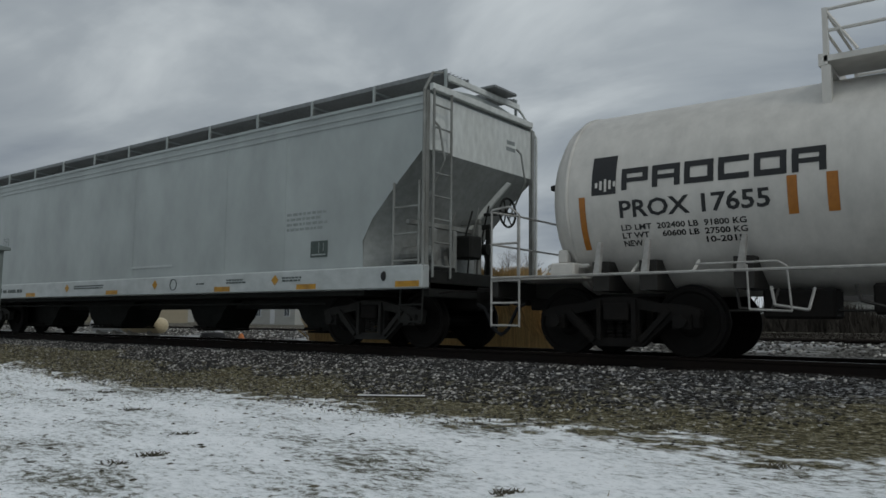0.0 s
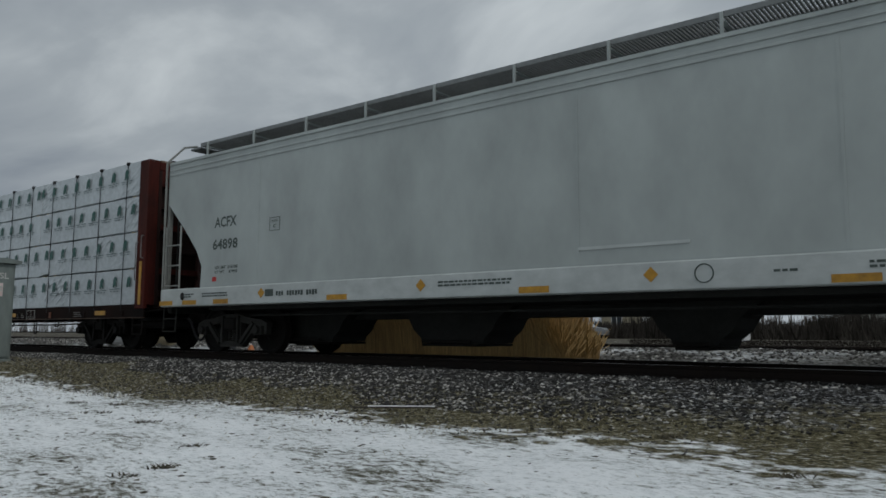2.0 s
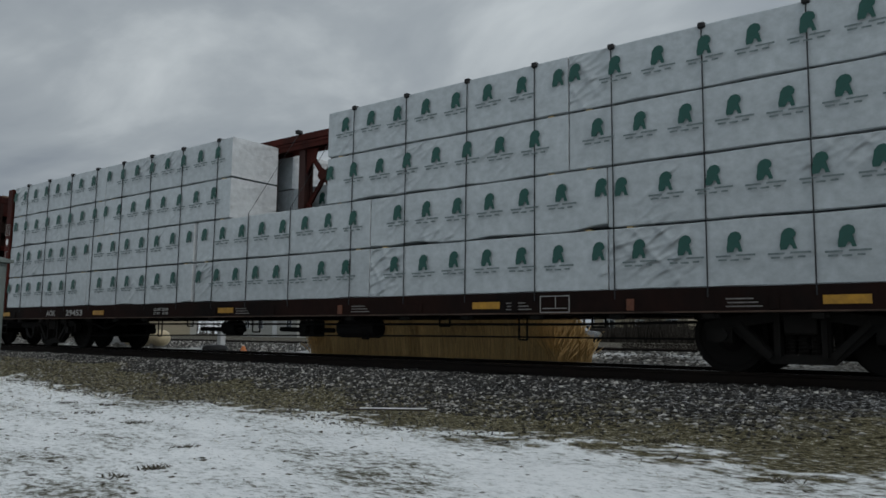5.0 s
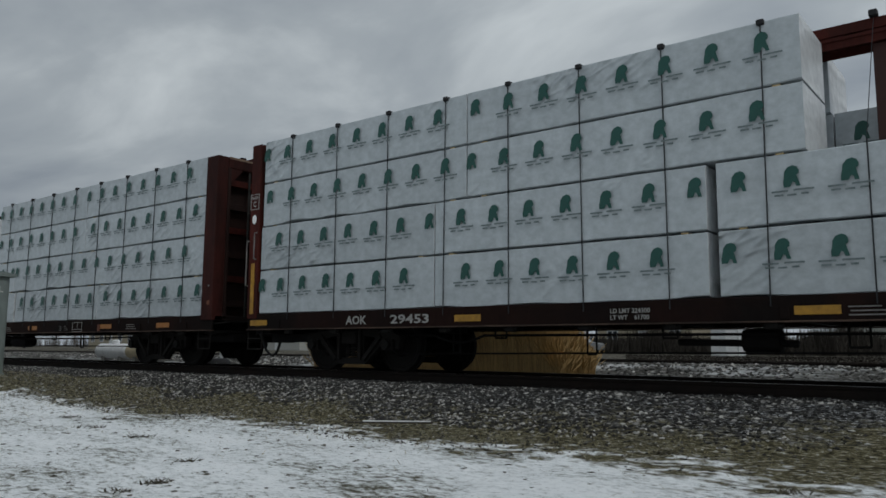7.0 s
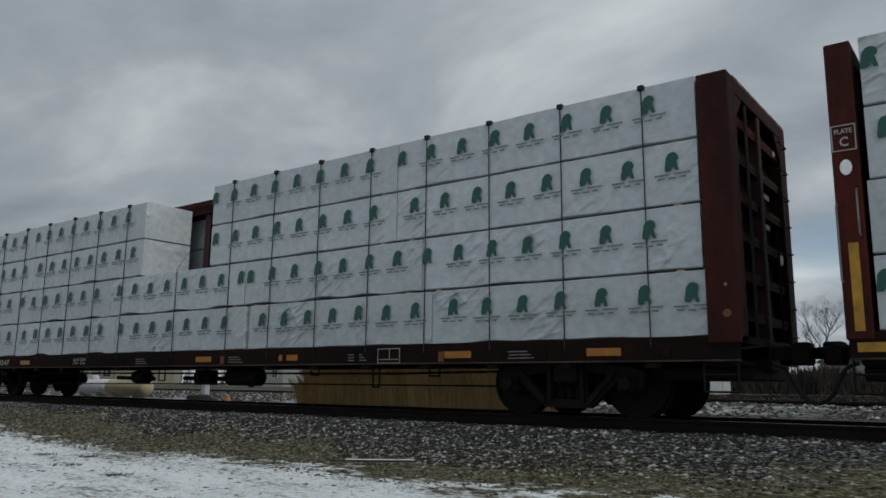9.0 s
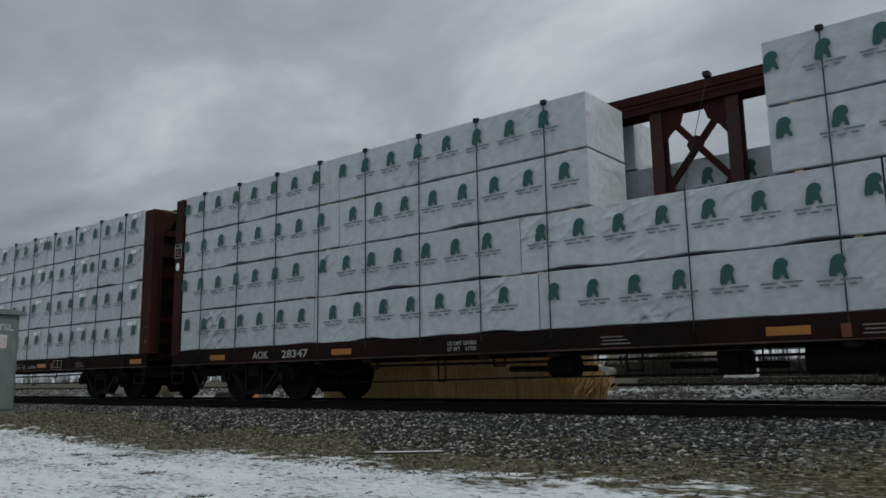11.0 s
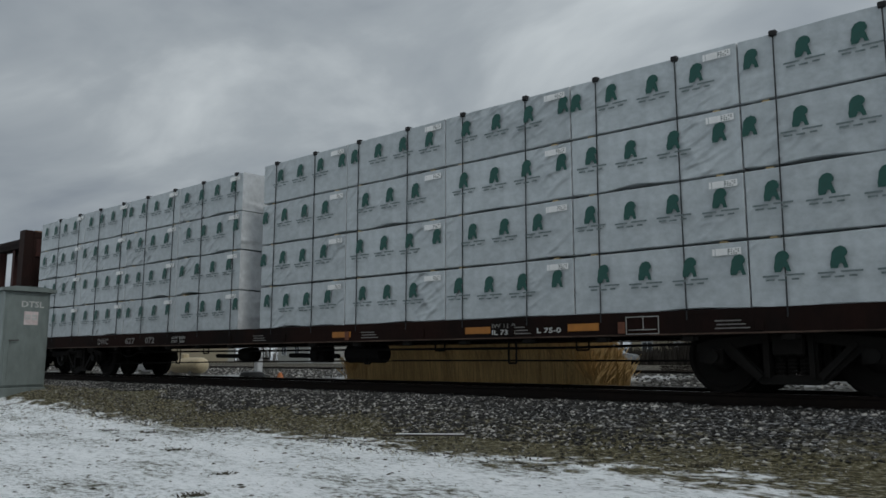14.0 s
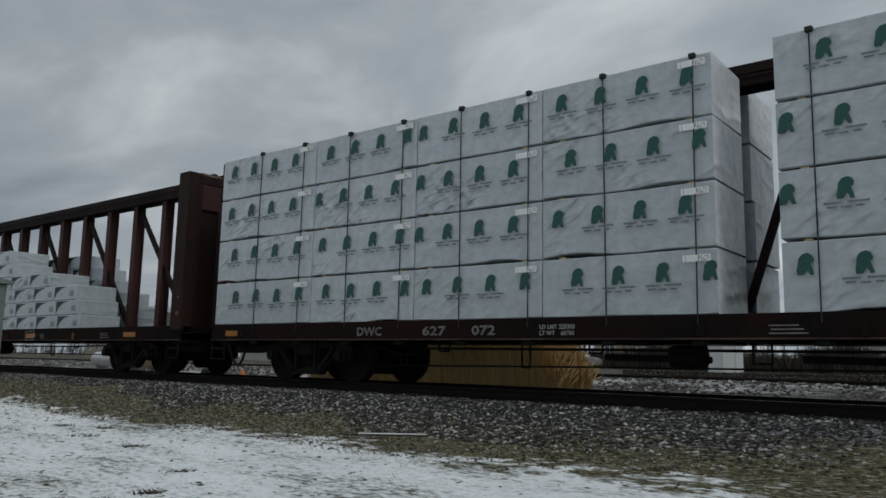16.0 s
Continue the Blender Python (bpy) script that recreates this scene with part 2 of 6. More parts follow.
M["siding"] = surface("house_siding", (0.36, 0.36, 0.33), 0.7, second=(0.27, 0.27, 0.25), stretch=(0.3, 0.3, 12), bump=0.2)
M["siding_tan"] = surface("tan_house_siding", (0.32, 0.28, 0.20), 0.7, second=(0.24, 0.21, 0.15), stretch=(0.3, 0.3, 12), bump=0.2)
M["shed"] = surface("white_shed_paint", (0.56, 0.57, 0.57), 0.6, second=(0.58, 0.59, 0.6), stretch=(6, 6, 0.4), bump=0.1)
M["roof"] = surface("dark_shingles", (0.07, 0.068, 0.066), 0.9, second=(0.045, 0.042, 0.04), grain=10, bump=0.3)
M["glass"] = surface("dark_window_glass", (0.03, 0.035, 0.04), 0.08, bump=0, spec=0.6)
M["orange"] = surface("orange_plastic", (0.62, 0.20, 0.06), 0.5, bump=0)
M["car_paint"] = surface("silver_car_paint", (0.32, 0.33, 0.34), 0.3, 0.4, bump=0)
M["brush"] = surface("dense_brush", (0.032, 0.028, 0.024), 0.95, second=(0.075, 0.066, 0.055), grain=3, big=0.3, bump=0, spread=0.5, spec=0.1)
M["far_wood"] = surface("far_wood_mass", (0.075, 0.065, 0.055), 0.95, second=(0.12, 0.11, 0.10), grain=3, big=0.4, bump=0)


def wrinkles(m, scale, turn, stretch, strength, cover):
    """Adds creases to a material's relief: stretched noise at a slant, in patches."""
    nt = m.node_tree
    N, L = nt.nodes.new, nt.links.new
    bs = nt.nodes["Principled BSDF"]
    tc, mp, n, k = N("ShaderNodeTexCoord"), N("ShaderNodeMapping"), N("ShaderNodeTexNoise"), N("ShaderNodeTexNoise")
    oi, off = N("ShaderNodeObjectInfo"), N("ShaderNodeVectorMath")
    off.operation = "ADD"
    mul = N("ShaderNodeMath")
    mul.operation, mul.inputs[1].default_value = "MULTIPLY", 37.0
    L(oi.outputs["Random"], mul.inputs[0])
    L(tc.outputs["Object"], off.inputs[0])
    L(mul.outputs[0], off.inputs[1])
    mp.vector_type = "TEXTURE"
    mp.inputs["Rotation"].default_value, mp.inputs["Scale"].default_value = (0, radians(turn), 0), [1 / q for q in stretch]
    L(off.outputs[0], mp.inputs[0])
    L(mp.outputs[0], n.inputs["Vector"])
    n.inputs["Scale"].default_value, n.inputs["Detail"].default_value, n.inputs["Distortion"].default_value = scale, 2.0, 0.5
    k.inputs["Scale"].default_value = 0.9
    L(off.outputs[0], k.inputs["Vector"])
    r = N("ShaderNodeMapRange")
    r.inputs["From Min"].default_value, r.inputs["From Max"].default_value = cover, cover + 0.16
    L(k.outputs[0], r.inputs[0])
    h = N("ShaderNodeMath")
    h.operation = "MULTIPLY"
    L(n.outputs[0], h.inputs[0])
    L(r.outputs[0], h.inputs[1])
    bp = N("ShaderNodeBump")
    bp.inputs["Strength"].default_value, bp.inputs["Distance"].default_value = strength, 0.05
    L(h.outputs[0], bp.inputs["Height"])
    old = bs.inputs["Normal"].links[0].from_socket
    L(old, bp.inputs["Normal"])
    L(bp.outputs[0], bs.inputs["Normal"])


wrinkles(M["wrap"], 0.9, 24, (0.5, 1, 2.4), 0.35, 0.40)


def folds(m, scale, turn, strength, cover, bend=3.0):
    """Long sharp folds at a slant, in patches that differ from piece to piece."""
    nt = m.node_tree
    N, L = nt.nodes.new, nt.links.new
    bs = nt.nodes["Principled BSDF"]
    tc, mp, w, k = N("ShaderNodeTexCoord"), N("ShaderNodeMapping"), N("ShaderNodeTexWave"), N("ShaderNodeTexNoise")
    oi, off, mul = N("ShaderNodeObjectInfo"), N("ShaderNodeVectorMath"), N("ShaderNodeMath")
    off.operation, mul.operation, mul.inputs[1].default_value = "ADD", "MULTIPLY", 61.0
    L(oi.outputs["Random"], mul.inputs[0])
    L(tc.outputs["Object"], off.inputs[0])
    L(mul.outputs[0], off.inputs[1])
    mp.vector_type = "TEXTURE"
    mp.inputs["Rotation"].default_value = (0, radians(turn), 0)
    L(off.outputs[0], mp.inputs[0])
    L(mp.outputs[0], w.inputs["Vector"])
    w.wave_type, w.bands_direction = "BANDS", "Z"
    w.inputs["Scale"].default_value, w.inputs["Distortion"].default_value = scale, bend
    w.inputs["Detail"].default_value, w.inputs["Detail Scale"].default_value = 2.0, 0.8
    sharp = N("ShaderNodeMath")
    sharp.operation, sharp.inputs[1].default_value = "POWER", 3.0
    L(w.outputs["Fac"], sharp.inputs[0])
    k.inputs["Scale"].default_value, k.inputs["Detail"].default_value = 0.8, 3.0
    L(off.outputs[0], k.inputs["Vector"])
    r = N("ShaderNodeMapRange")
    r.inputs["From Min"].default_value, r.inputs["From Max"].default_value = cover, cover + 0.14
    L(k.outputs[0], r.inputs[0])
    h = N("ShaderNodeMath")
    h.operation = "MULTIPLY"
    L(sharp.outputs[0], h.inputs[0])
    L(r.outputs[0], h.inputs[1])
    bp = N("ShaderNodeBump")
    bp.inputs["Strength"].default_value, bp.inputs["Distance"].default_value = strength, 0.028
    L(h.outputs[0], bp.inputs["Height"])
    L(bs.inputs["Normal"].links[0].from_socket, bp.inputs["Normal"])
    L(bp.outputs[0], bs.inputs["Normal"])


folds(M["wrap"], 1.5, -38, 0.9, 0.53, 4.0)
folds(M["wrap"], 1.1, 50, 0.7, 0.59, 5.0)
folds(M["wrap"], 1.9, -14, 0.6, 0.56, 4.0)
folds(M["wrap_end_lit"], 0.9, 15, 0.9, 0.42, 5.0)
wrinkles(M["wrap_end_lit"], 2.0, 20, (1.0, 1, 2.5), 0.8, 0.40)


def ballast_material(name, tones):
    """Crushed stone with snow caught between the pieces: the tone goes from stone to stone."""
    m = bpy.data.materials.new(name)
    m.use_nodes = True
    nt = m.node_tree
    N, L = nt.nodes.new, nt.links.new
    bs = nt.nodes["Principled BSDF"]
    geo, ramp, n = N("ShaderNodeNewGeometry"), N("ShaderNodeValToRGB"), N("ShaderNodeTexNoise")
    e = ramp.color_ramp.elements
    ramp.color_ramp.interpolation = "CONSTANT"
    e[0].position, e[0].color = 0.0, (tones[0] * 1.05, tones[0], tones[0] * 0.92, 1)
    e[1].position, e[1].color = 0.40, (tones[1] * 1.05, tones[1], tones[1] * 0.92, 1)
    for p, c in zip((0.64, 0.76, 0.83, 0.91), tones[2:]):
        e.new(p).color = (c * 1.03, c, c * 0.94, 1)
    L(geo.outputs["Random Per Island"], ramp.inputs[0])
    n.inputs["Scale"].default_value = 40
    hs, mr = N("ShaderNodeHueSaturation"), N("ShaderNodeMapRange")
    mr.inputs["To Min"].default_value, mr.inputs["To Max"].default_value = 0.6, 1.4
    L(n.outputs[0], mr.inputs[0])
    L(mr.outputs[0], hs.inputs["Value"])
    L(ramp.outputs[0], hs.inputs["Color"])
    L(hs.outputs[0], bs.inputs["Base Color"])
    bs.inputs["Roughness"].default_value = 0.85
    return m


M["ballast"] = ballast_material("ballast_stone", (0.012, 0.030, 0.065, 0.14, 0.26, 0.46))
M["far_stone"] = ballast_material("dusty_ballast_stone", (0.045, 0.085, 0.15, 0.22, 0.36, 0.60))


def ground_material():
    """Snow near the camera, a strip of dead grass and gravel, then ballast; patchy snow past the track."""
    m = bpy.data.materials.new("snowy_ground")
    m.use_nodes = True
    nt = m.node_tree
    N, L = nt.nodes.new, nt.links.new
    bs = nt.nodes["Principled BSDF"]
    geo, sep = N("ShaderNodeNewGeometry"), N("ShaderNodeSeparateXYZ")
    L(geo.outputs["Position"], sep.inputs[0])

    def noise_of(scale, detail=5, stretch=(1, 1, 1), rough=0.6):
        mp, n = N("ShaderNodeMapping"), N("ShaderNodeTexNoise")
        mp.inputs["Scale"].default_value = stretch
        L(geo.outputs["Position"], mp.inputs[0])
        L(mp.outputs[0], n.inputs["Vector"])
        n.inputs["Scale"].default_value, n.inputs["Detail"].default_value, n.inputs["Roughness"].default_value = scale, detail, rough
        return n.outputs[0]

    def math_of(op, x, y, clamp=False):
        q = N("ShaderNodeMath")
        q.operation, q.use_clamp = op, clamp
        for k, v in enumerate((x, y)):
            if isinstance(v, (int, float)):
                q.inputs[k].default_value = v
            else:
                L(v, q.inputs[k])
        return q.outputs[0]

    def ramp_of(x, stops):
        r = N("ShaderNodeValToRGB")
        e = r.color_ramp.elements
        e[0].position, e[0].color = stops[0][0], (*stops[0][1], 1)
        e[1].position, e[1].color = stops[-1][0], (*stops[-1][1], 1)
        for p, c in stops[1:-1]:
            e.new(p).color = (*c, 1)
        L(x, r.inputs[0])
        return r.outputs[0]

    def blend(f, x, y):
        q = N("ShaderNodeMixRGB")
        L(f, q.inputs[0])
        L(x, q.inputs[1])
        L(y, q.inputs[2])
        return q.outputs[0]

    y = sep.outputs[1]
    fine, mid, wide = noise_of(15, 7, (0.8, 1.4, 1), 0.82), noise_of(5, 6, (0.8, 1.3, 1)), noise_of(0.7, 4, (0.6, 1, 1))
    patch = math_of("ADD", math_of("MULTIPLY", noise_of(12, 8, (0.75, 1.3, 1), 0.80), 0.66), math_of("MULTIPLY", noise_of(1.1, 4, (0.5, 1.2, 1)), 0.34))
    snow = ramp_of(patch, [(0.400, (0.085, 0.078, 0.052)), (0.438, (0.33, 0.335, 0.31)), (0.470, (0.72, 0.75, 0.76)), (0.55, (0.92, 0.94, 0.95))])
    speck = ramp_of(noise_of(30, 4, (0.5, 1.5, 1), 0.7), [(0.58, (0, 0, 0)), (0.66, (1, 1, 1))])
    dirt = N("ShaderNodeRGB")
    dirt.outputs[0].default_value = (0.13, 0.12, 0.10, 1)
    snow = blend(math_of("MULTIPLY", speck, 0.55), snow, dirt.outputs[0])
    grass = ramp_of(fine, [(0.41, (0.012, 0.011, 0.008)), (0.47, (0.070, 0.063, 0.036)), (0.53, (0.140, 0.125, 0.073)), (0.58, (0.27, 0.25, 0.18)), (0.63, (0.56, 0.56, 0.54))])
    stone = ramp_of(noise_of(22, 5, (0.8, 1.2, 1), 0.75), [(0.40, (0.008, 0.008, 0.008)), (0.50, (0.035, 0.035, 0.035)), (0.56, (0.15, 0.15, 0.15)), (0.61, (0.48, 0.49, 0.50))])
    gravel = ramp_of(noise_of(16, 5, (0.8, 1, 1), 0.7), [(0.38, (0.035, 0.034, 0.031)), (0.5, (0.10, 0.096, 0.088)), (0.6, (0.19, 0.185, 0.17)), (0.68, (0.50, 0.51, 0.52))])
    # how far past the edge of the snow
    wob = math_of("MULTIPLY", math_of("SUBTRACT", math_of("ADD", math_of("MULTIPLY", mid, 0.75), math_of("MULTIPLY", wide, 0.8)), 0.775), 3.4)
    edge = math_of("ADD", y, wob)
    f1 = math_of("MULTIPLY", math_of("SUBTRACT", edge, SNOW_EDGE), 3.2, True)
    lean = math_of("MULTIPLY", math_of("SUBTRACT", -6.0, sep.outputs[0]), 0.125, True)
    f2 = math_of("MULTIPLY", math_of("SUBTRACT", math_of("SUBTRACT", edge, lean), 7.6), 1.3, True)
    f3 = math_of("MULTIPLY", math_of("SUBTRACT", y, 12.6), 1.5, True)
    far_snow = blend(ramp_of(noise_of(1.1, 6, (0.25, 1.4, 1), 0.65), [(0.46, (0, 0, 0)), (0.60, (0.6, 0.6, 0.6))]), gravel, snow)
    weeds = ramp_of(noise_of(6, 5, (0.4, 1, 1), 0.7), [(0.38, (0.05, 0.046, 0.036)), (0.55, (0.11, 0.10, 0.08)), (0.64, (0.22, 0.21, 0.18)), (0.72, (0.55, 0.56, 0.57))])
    f4 = math_of("MULTIPLY", math_of("SUBTRACT", y, 19.4), 1.2, True)
    col = blend(f3, blend(f2, blend(f1, snow, grass), stone), blend(f4, far_snow, weeds))
    L(col, bs.inputs["Base Color"])
    bs.inputs["Roughness"].default_value = 0.9
    bs.inputs["Specular IOR Level"].default_value = 0.05
    bp = N("ShaderNodeBump")
    bp.inputs["Strength"].default_value, bp.inputs["Distance"].default_value = 0.55, 0.03
    L(math_of("ADD", fine, math_of("MULTIPLY", mid, 2.0)), bp.inputs["Height"])
    L(bp.outputs[0], bs.inputs["Normal"])
    return m


SNOW_EDGE = 5.95
M["ground"] = ground_material()


# ---- mesh helpers ----
def mesh_of(bm, name, material, smooth=False):
    me = bpy.data.meshes.new(name)
    bm.normal_update()
    bm.to_mesh(me)
    bm.free()
    for mm in (material if isinstance(material, (list, tuple)) else [material]):
        me.materials.append(mm)
    if smooth:
        me.polygons.foreach_set("use_smooth", [True] * len(me.polygons))
    return me


def part(name, bm, material, parent=None, label="", at=None, smooth=False):
    ob = new(name, bm if isinstance(bm, bpy.types.Mesh) else mesh_of(bm, name, material, smooth))
    ob.parent = parent
    if at is not None:
        ob.matrix_basis = at if isinstance(at, Matrix) else Matrix.Translation(at)
    return tagged(ob, label) if label else ob


def thing(name, label, category, at=(0, 0, 0), group="", kind=""):
    ob = new(name)
    ob.empty_display_size = 0.2
    ob.matrix_basis = at if isinstance(at, Matrix) else Matrix.Translation(at)
    return tagged(ob, label, category, group, kind)


def box(bm, x0, x1, y0, y1, z0, z1, bevel=0.0, m=None, slot=0):
    vs = [bm.verts.new((x, y, z)) for x in (x0, x1) for y in (y0, y1) for z in (z0, z1)]
    fs = [bm.faces.new([vs[i] for i in f]) for f in ((0, 1, 3, 2), (4, 6, 7, 5), (0, 4, 5, 1), (2, 3, 7, 6), (0, 2, 6, 4), (1, 5, 7, 3))]
    for f in fs:
        f.material_index = slot
    if bevel:
        r = bmesh.ops.bevel(bm, geom=list({e for f in fs for e in f.edges}), offset=bevel, segments=1, affect="EDGES")
        vs = list({v for f in r["faces"] for v in f.verts} | {v for v in vs if v.is_valid})
    if m is not None:
        bmesh.ops.transform(bm, matrix=m, verts=[v for v in vs if v.is_valid])
    return bm


def boxes(*rows, bevel=0.0):
    bm = bmesh.new()
    for r in rows:
        box(bm, *r, bevel=bevel)
    return bm


def rod(bm, p, q, r, n=6, r2=None):
    """A round bar from p to q."""
    p, q = Vector(p), Vector(q)
    d = (q - p).normalized()
    s = d.orthogonal().normalized()
    c = d.cross(s)
    rings = []
    for o, rr in ((p, r), (q, r if r2 is None else r2)):
        rings.append([bm.verts.new(o + rr * (math.cos(k * 2 * math.pi / n) * s + math.sin(k * 2 * math.pi / n) * c)) for k in range(n)])
    for k in range(n):
        bm.faces.new((rings[0][k], rings[0][(k + 1) % n], rings[1][(k + 1) % n], rings[1][k]))
    bm.faces.new(rings[0][::-1])
    bm.faces.new(rings[1])
    return bm


def rods(points, r, n=6, bm=None):
    bm = bm or bmesh.new()
    for p, q in zip(points, points[1:]):
        rod(bm, p, q, r, n)
    return bm


def beam(bm, p, q, w, d):
    """A square bar from p to q, w wide in x or along its side, d deep in y."""
    p, q = Vector(p), Vector(q)
    ax = (q - p).normalized()
    side = ax.cross(Vector((0, 1, 0))).normalized()
    vs = [bm.verts.new(o + side * sx * w / 2 + Vector((0, sy * d / 2, 0))) for o in (p, q) for sx in (-1, 1) for sy in (-1, 1)]
    for f in ((0, 1, 3, 2), (4, 6, 7, 5), (0, 4, 5, 1), (2, 3, 7, 6), (0, 2, 6, 4), (1, 5, 7, 3)):
        bm.faces.new([vs[i] for i in f])
    return bm


def slab(bm, outline, y0, y1):
    """An outline in x and z, pushed from y0 to y1."""
    a = [bm.verts.new((x, y0, z)) for x, z in outline]
    b = [bm.verts.new((x, y1, z)) for x, z in outline]
    bm.faces.new(a)
    bm.faces.new(b[::-1])
    for k in range(len(a)):
        bm.faces.new((a[k], b[k], b[(k + 1) % len(a)], a[(k + 1) % len(a)]))
    bmesh.ops.recalc_face_normals(bm, faces=bm.faces)
    return bm


def lathe(bm, profile, axis="y", n=24, centre=(0, 0, 0)):
    """Rings of (along, radius) about an axis."""
    rings = []
    for a, r in profile:
        ring = []
        for k in range(n):
            c, s = math.cos(2 * math.pi * k / n) * r, math.sin(2 * math.pi * k / n) * r
            v = {"x": (a, c, s), "y": (c, a, s), "z": (c, s, a)}[axis]
            ring.append(bm.verts.new([v[i] + centre[i] for i in range(3)]))
        rings.append(ring)
    for p, q in zip(rings, rings[1:]):
        for k in range(n):
            bm.faces.new((p[k], p[(k + 1) % n], q[(k + 1) % n], q[k]))
    bm.faces.new(rings[0])
    bm.faces.new(rings[-1])
    bmesh.ops.recalc_face_normals(bm, faces=bm.faces)
    return bm


def letters(text, height, width=None):
    """Upright writing that faces -y, from the origin to +x, as a mesh."""
    cu = bpy.data.curves.new("writing", "FONT")
    cu.body, cu.size, cu.extrude, cu.resolution_u, cu.offset = text, 1.0, 0.0, 2, 0.022
    ob = bpy.data.objects.new("writing", cu)
    scene.collection.objects.link(ob)
    me = bpy.data.meshes.new_from_object(ob.evaluated_get(bpy.context.evaluated_depsgraph_get()))
    bpy.data.objects.remove(ob)
    xs = [v.co.x for v in me.vertices]
    ys = [v.co.y for v in me.vertices]
    s = height / (max(ys) - min(ys))
    w = (width / (max(xs) - min(xs))) if width else s
    x0, y0 = min(xs), min(ys)
    for v in me.vertices:
        v.co = ((v.co.x - x0) * w, 0, (v.co.y - y0) * s)
    return me


def writing(name, text, parent, at, height, width=None, material="white", label=""):
    me = letters(text, height, width)
    me.materials.append(M[material])
    return part(name, me, None, parent, label, at)


# ---- ground ----
def ground_z(x, y):
    """Height of the ground: snow by the camera, the shoulder of the ballast, the bed, the flat past it."""
    pts = ((-30, -0.95), (0, -0.80), (4.0, -0.63), (5.9, -0.55), (7.2, -0.50), (8.9, -0.17), (12.5, -0.17), (13.2, -0.20), (15.0, -0.20), (15.9, 0.08), (19.1, 0.08), (20.2, -0.30), (28, -0.38),
           (42, 0.0), (70, 0.10), (3000, 0.15))
    z = float(np.interp(y, [p[0] for p in pts], [p[1] for p in pts]))
    pad = math.exp(-(((x + 17.2) / 3.4) ** 2 + ((y - 6.9) / 1.5) ** 2) * 1.1)
    z = z + (-0.17 - z) * min(1.0, 1.3 * pad) if z < -0.17 else z
    return z + 0.022 * noise.noise((x * 1.3, y * 1.3, 0)) + 0.012 * noise.noise((x * 4.1, y * 4.1, 3)) * (1 if -30 < x < 5 else 0)


def build_ground():
    def steps(knots):
        v = [knots[0][0]]
        for (a, _), (b, d) in zip(knots, knots[1:]):
            n = max(1, round((b - a) / d))
            v += [a + (b - a) * (k + 1) / n for k in range(n)]
        return v
    xs = steps([(-3000, 0), (-300, 300), (-60, 20), (-32, 1.5), (3, 0.16), (20, 1.5), (200, 20), (3000, 400)])
    ys = steps([(-1500, 0), (-60, 240), (-6, 6), (3, 0.6), (9.6, 0.14), (26, 0.35), (80, 6), (400, 40), (3000, 400)])
    verts = [(x, y, ground_z(x, y)) for y in ys for x in xs]
    n = len(xs)
    faces = [(j * n + i, j * n + i + 1, (j + 1) * n + i + 1, (j + 1) * n + i) for j in range(len(ys) - 1) for i in range(n - 1)]
    me = bpy.data.meshes.new("ground")
    me.from_pydata(verts, [], faces)
    me.materials.append(M["ground"])
    me.polygons.foreach_set("use_smooth", [True] * len(me.polygons))
    tagged(new("ground", me), "snow, dead grass and gravel ground beside railway tracks", "ground", kind="structure")


def scatter(name, label, category, material, count, place, size, flat=0.6, seed=1):
    """Many small uneven stones or clods in one mesh."""
    rng = np.random.default_rng(seed)
    base = np.array([(1, 0, 0), (0, 1, 0), (-1, 0, 0), (0, -1, 0), (0, 0, 1), (0, 0, -1)], float)
    tri = np.array([(0, 1, 4), (1, 2, 4), (2, 3, 4), (3, 0, 4), (1, 0, 5), (2, 1, 5), (3, 2, 5), (0, 3, 5)])
    V, F = [], []
    for k in range(count):
        x, y = place(rng)
        s = rng.uniform(*size)
        a = rng.normal(0.7, 0.55)
        v = base * rng.uniform(0.6, 1.25, (6, 1)) + rng.uniform(-0.25, 0.25, (6, 3))
        v = v * (s * rng.uniform(1.0, 1.6), s * rng.uniform(0.7, 1.0), s * flat)
        tilt = rng.uniform(-0.5, 0.5)
        c, d = math.cos(a), math.sin(a)
        ct, st = math.cos(tilt), math.sin(tilt)
        v = v @ np.array([(1, 0, 0), (0, ct, st), (0, -st, ct)]) @ np.array([(c, d, 0), (-d, c, 0), (0, 0, 1)])
        V.append(v + (x, y, ground_z(x, y) + s * flat * 0.45))
        F.append(tri + 6 * k)
    V, F = np.concatenate(V), np.concatenate(F)
    me = bpy.data.meshes.new(name)
    me.from_pydata(V.tolist(), [], F.tolist())
    me.materials.append(material)
    tagged(new(name, me), label, category, kind="stuff")


def far_weighted(rng, y0, y1):
    """A place in the strip y0 to y1, within the wedge that the clip looks at."""
    y = rng.uniform(y0, y1)
    return -y * math.tan(radians(rng.uniform(11, 69)) ), y


def strip_place(y0, y1, x0=-33.0, x1=-1.2, slant=False):
    def f(rng):
        while True:
            x, y = x0 + (x1 - x0) * (1 - (1 - rng.uniform()) ** 0.62), rng.uniform(y0, y1)
            lean = min(1.0, max(0.0, (-6.0 - x) * 0.125)) if slant else 0.0
            if y + 0.3 * math.sin(x * 0.9) + 0.2 * math.sin(x * 2.7 + 1) > y0 + lean + 0.5 * rng.uniform() - 0.2:
                return x, y
    return f


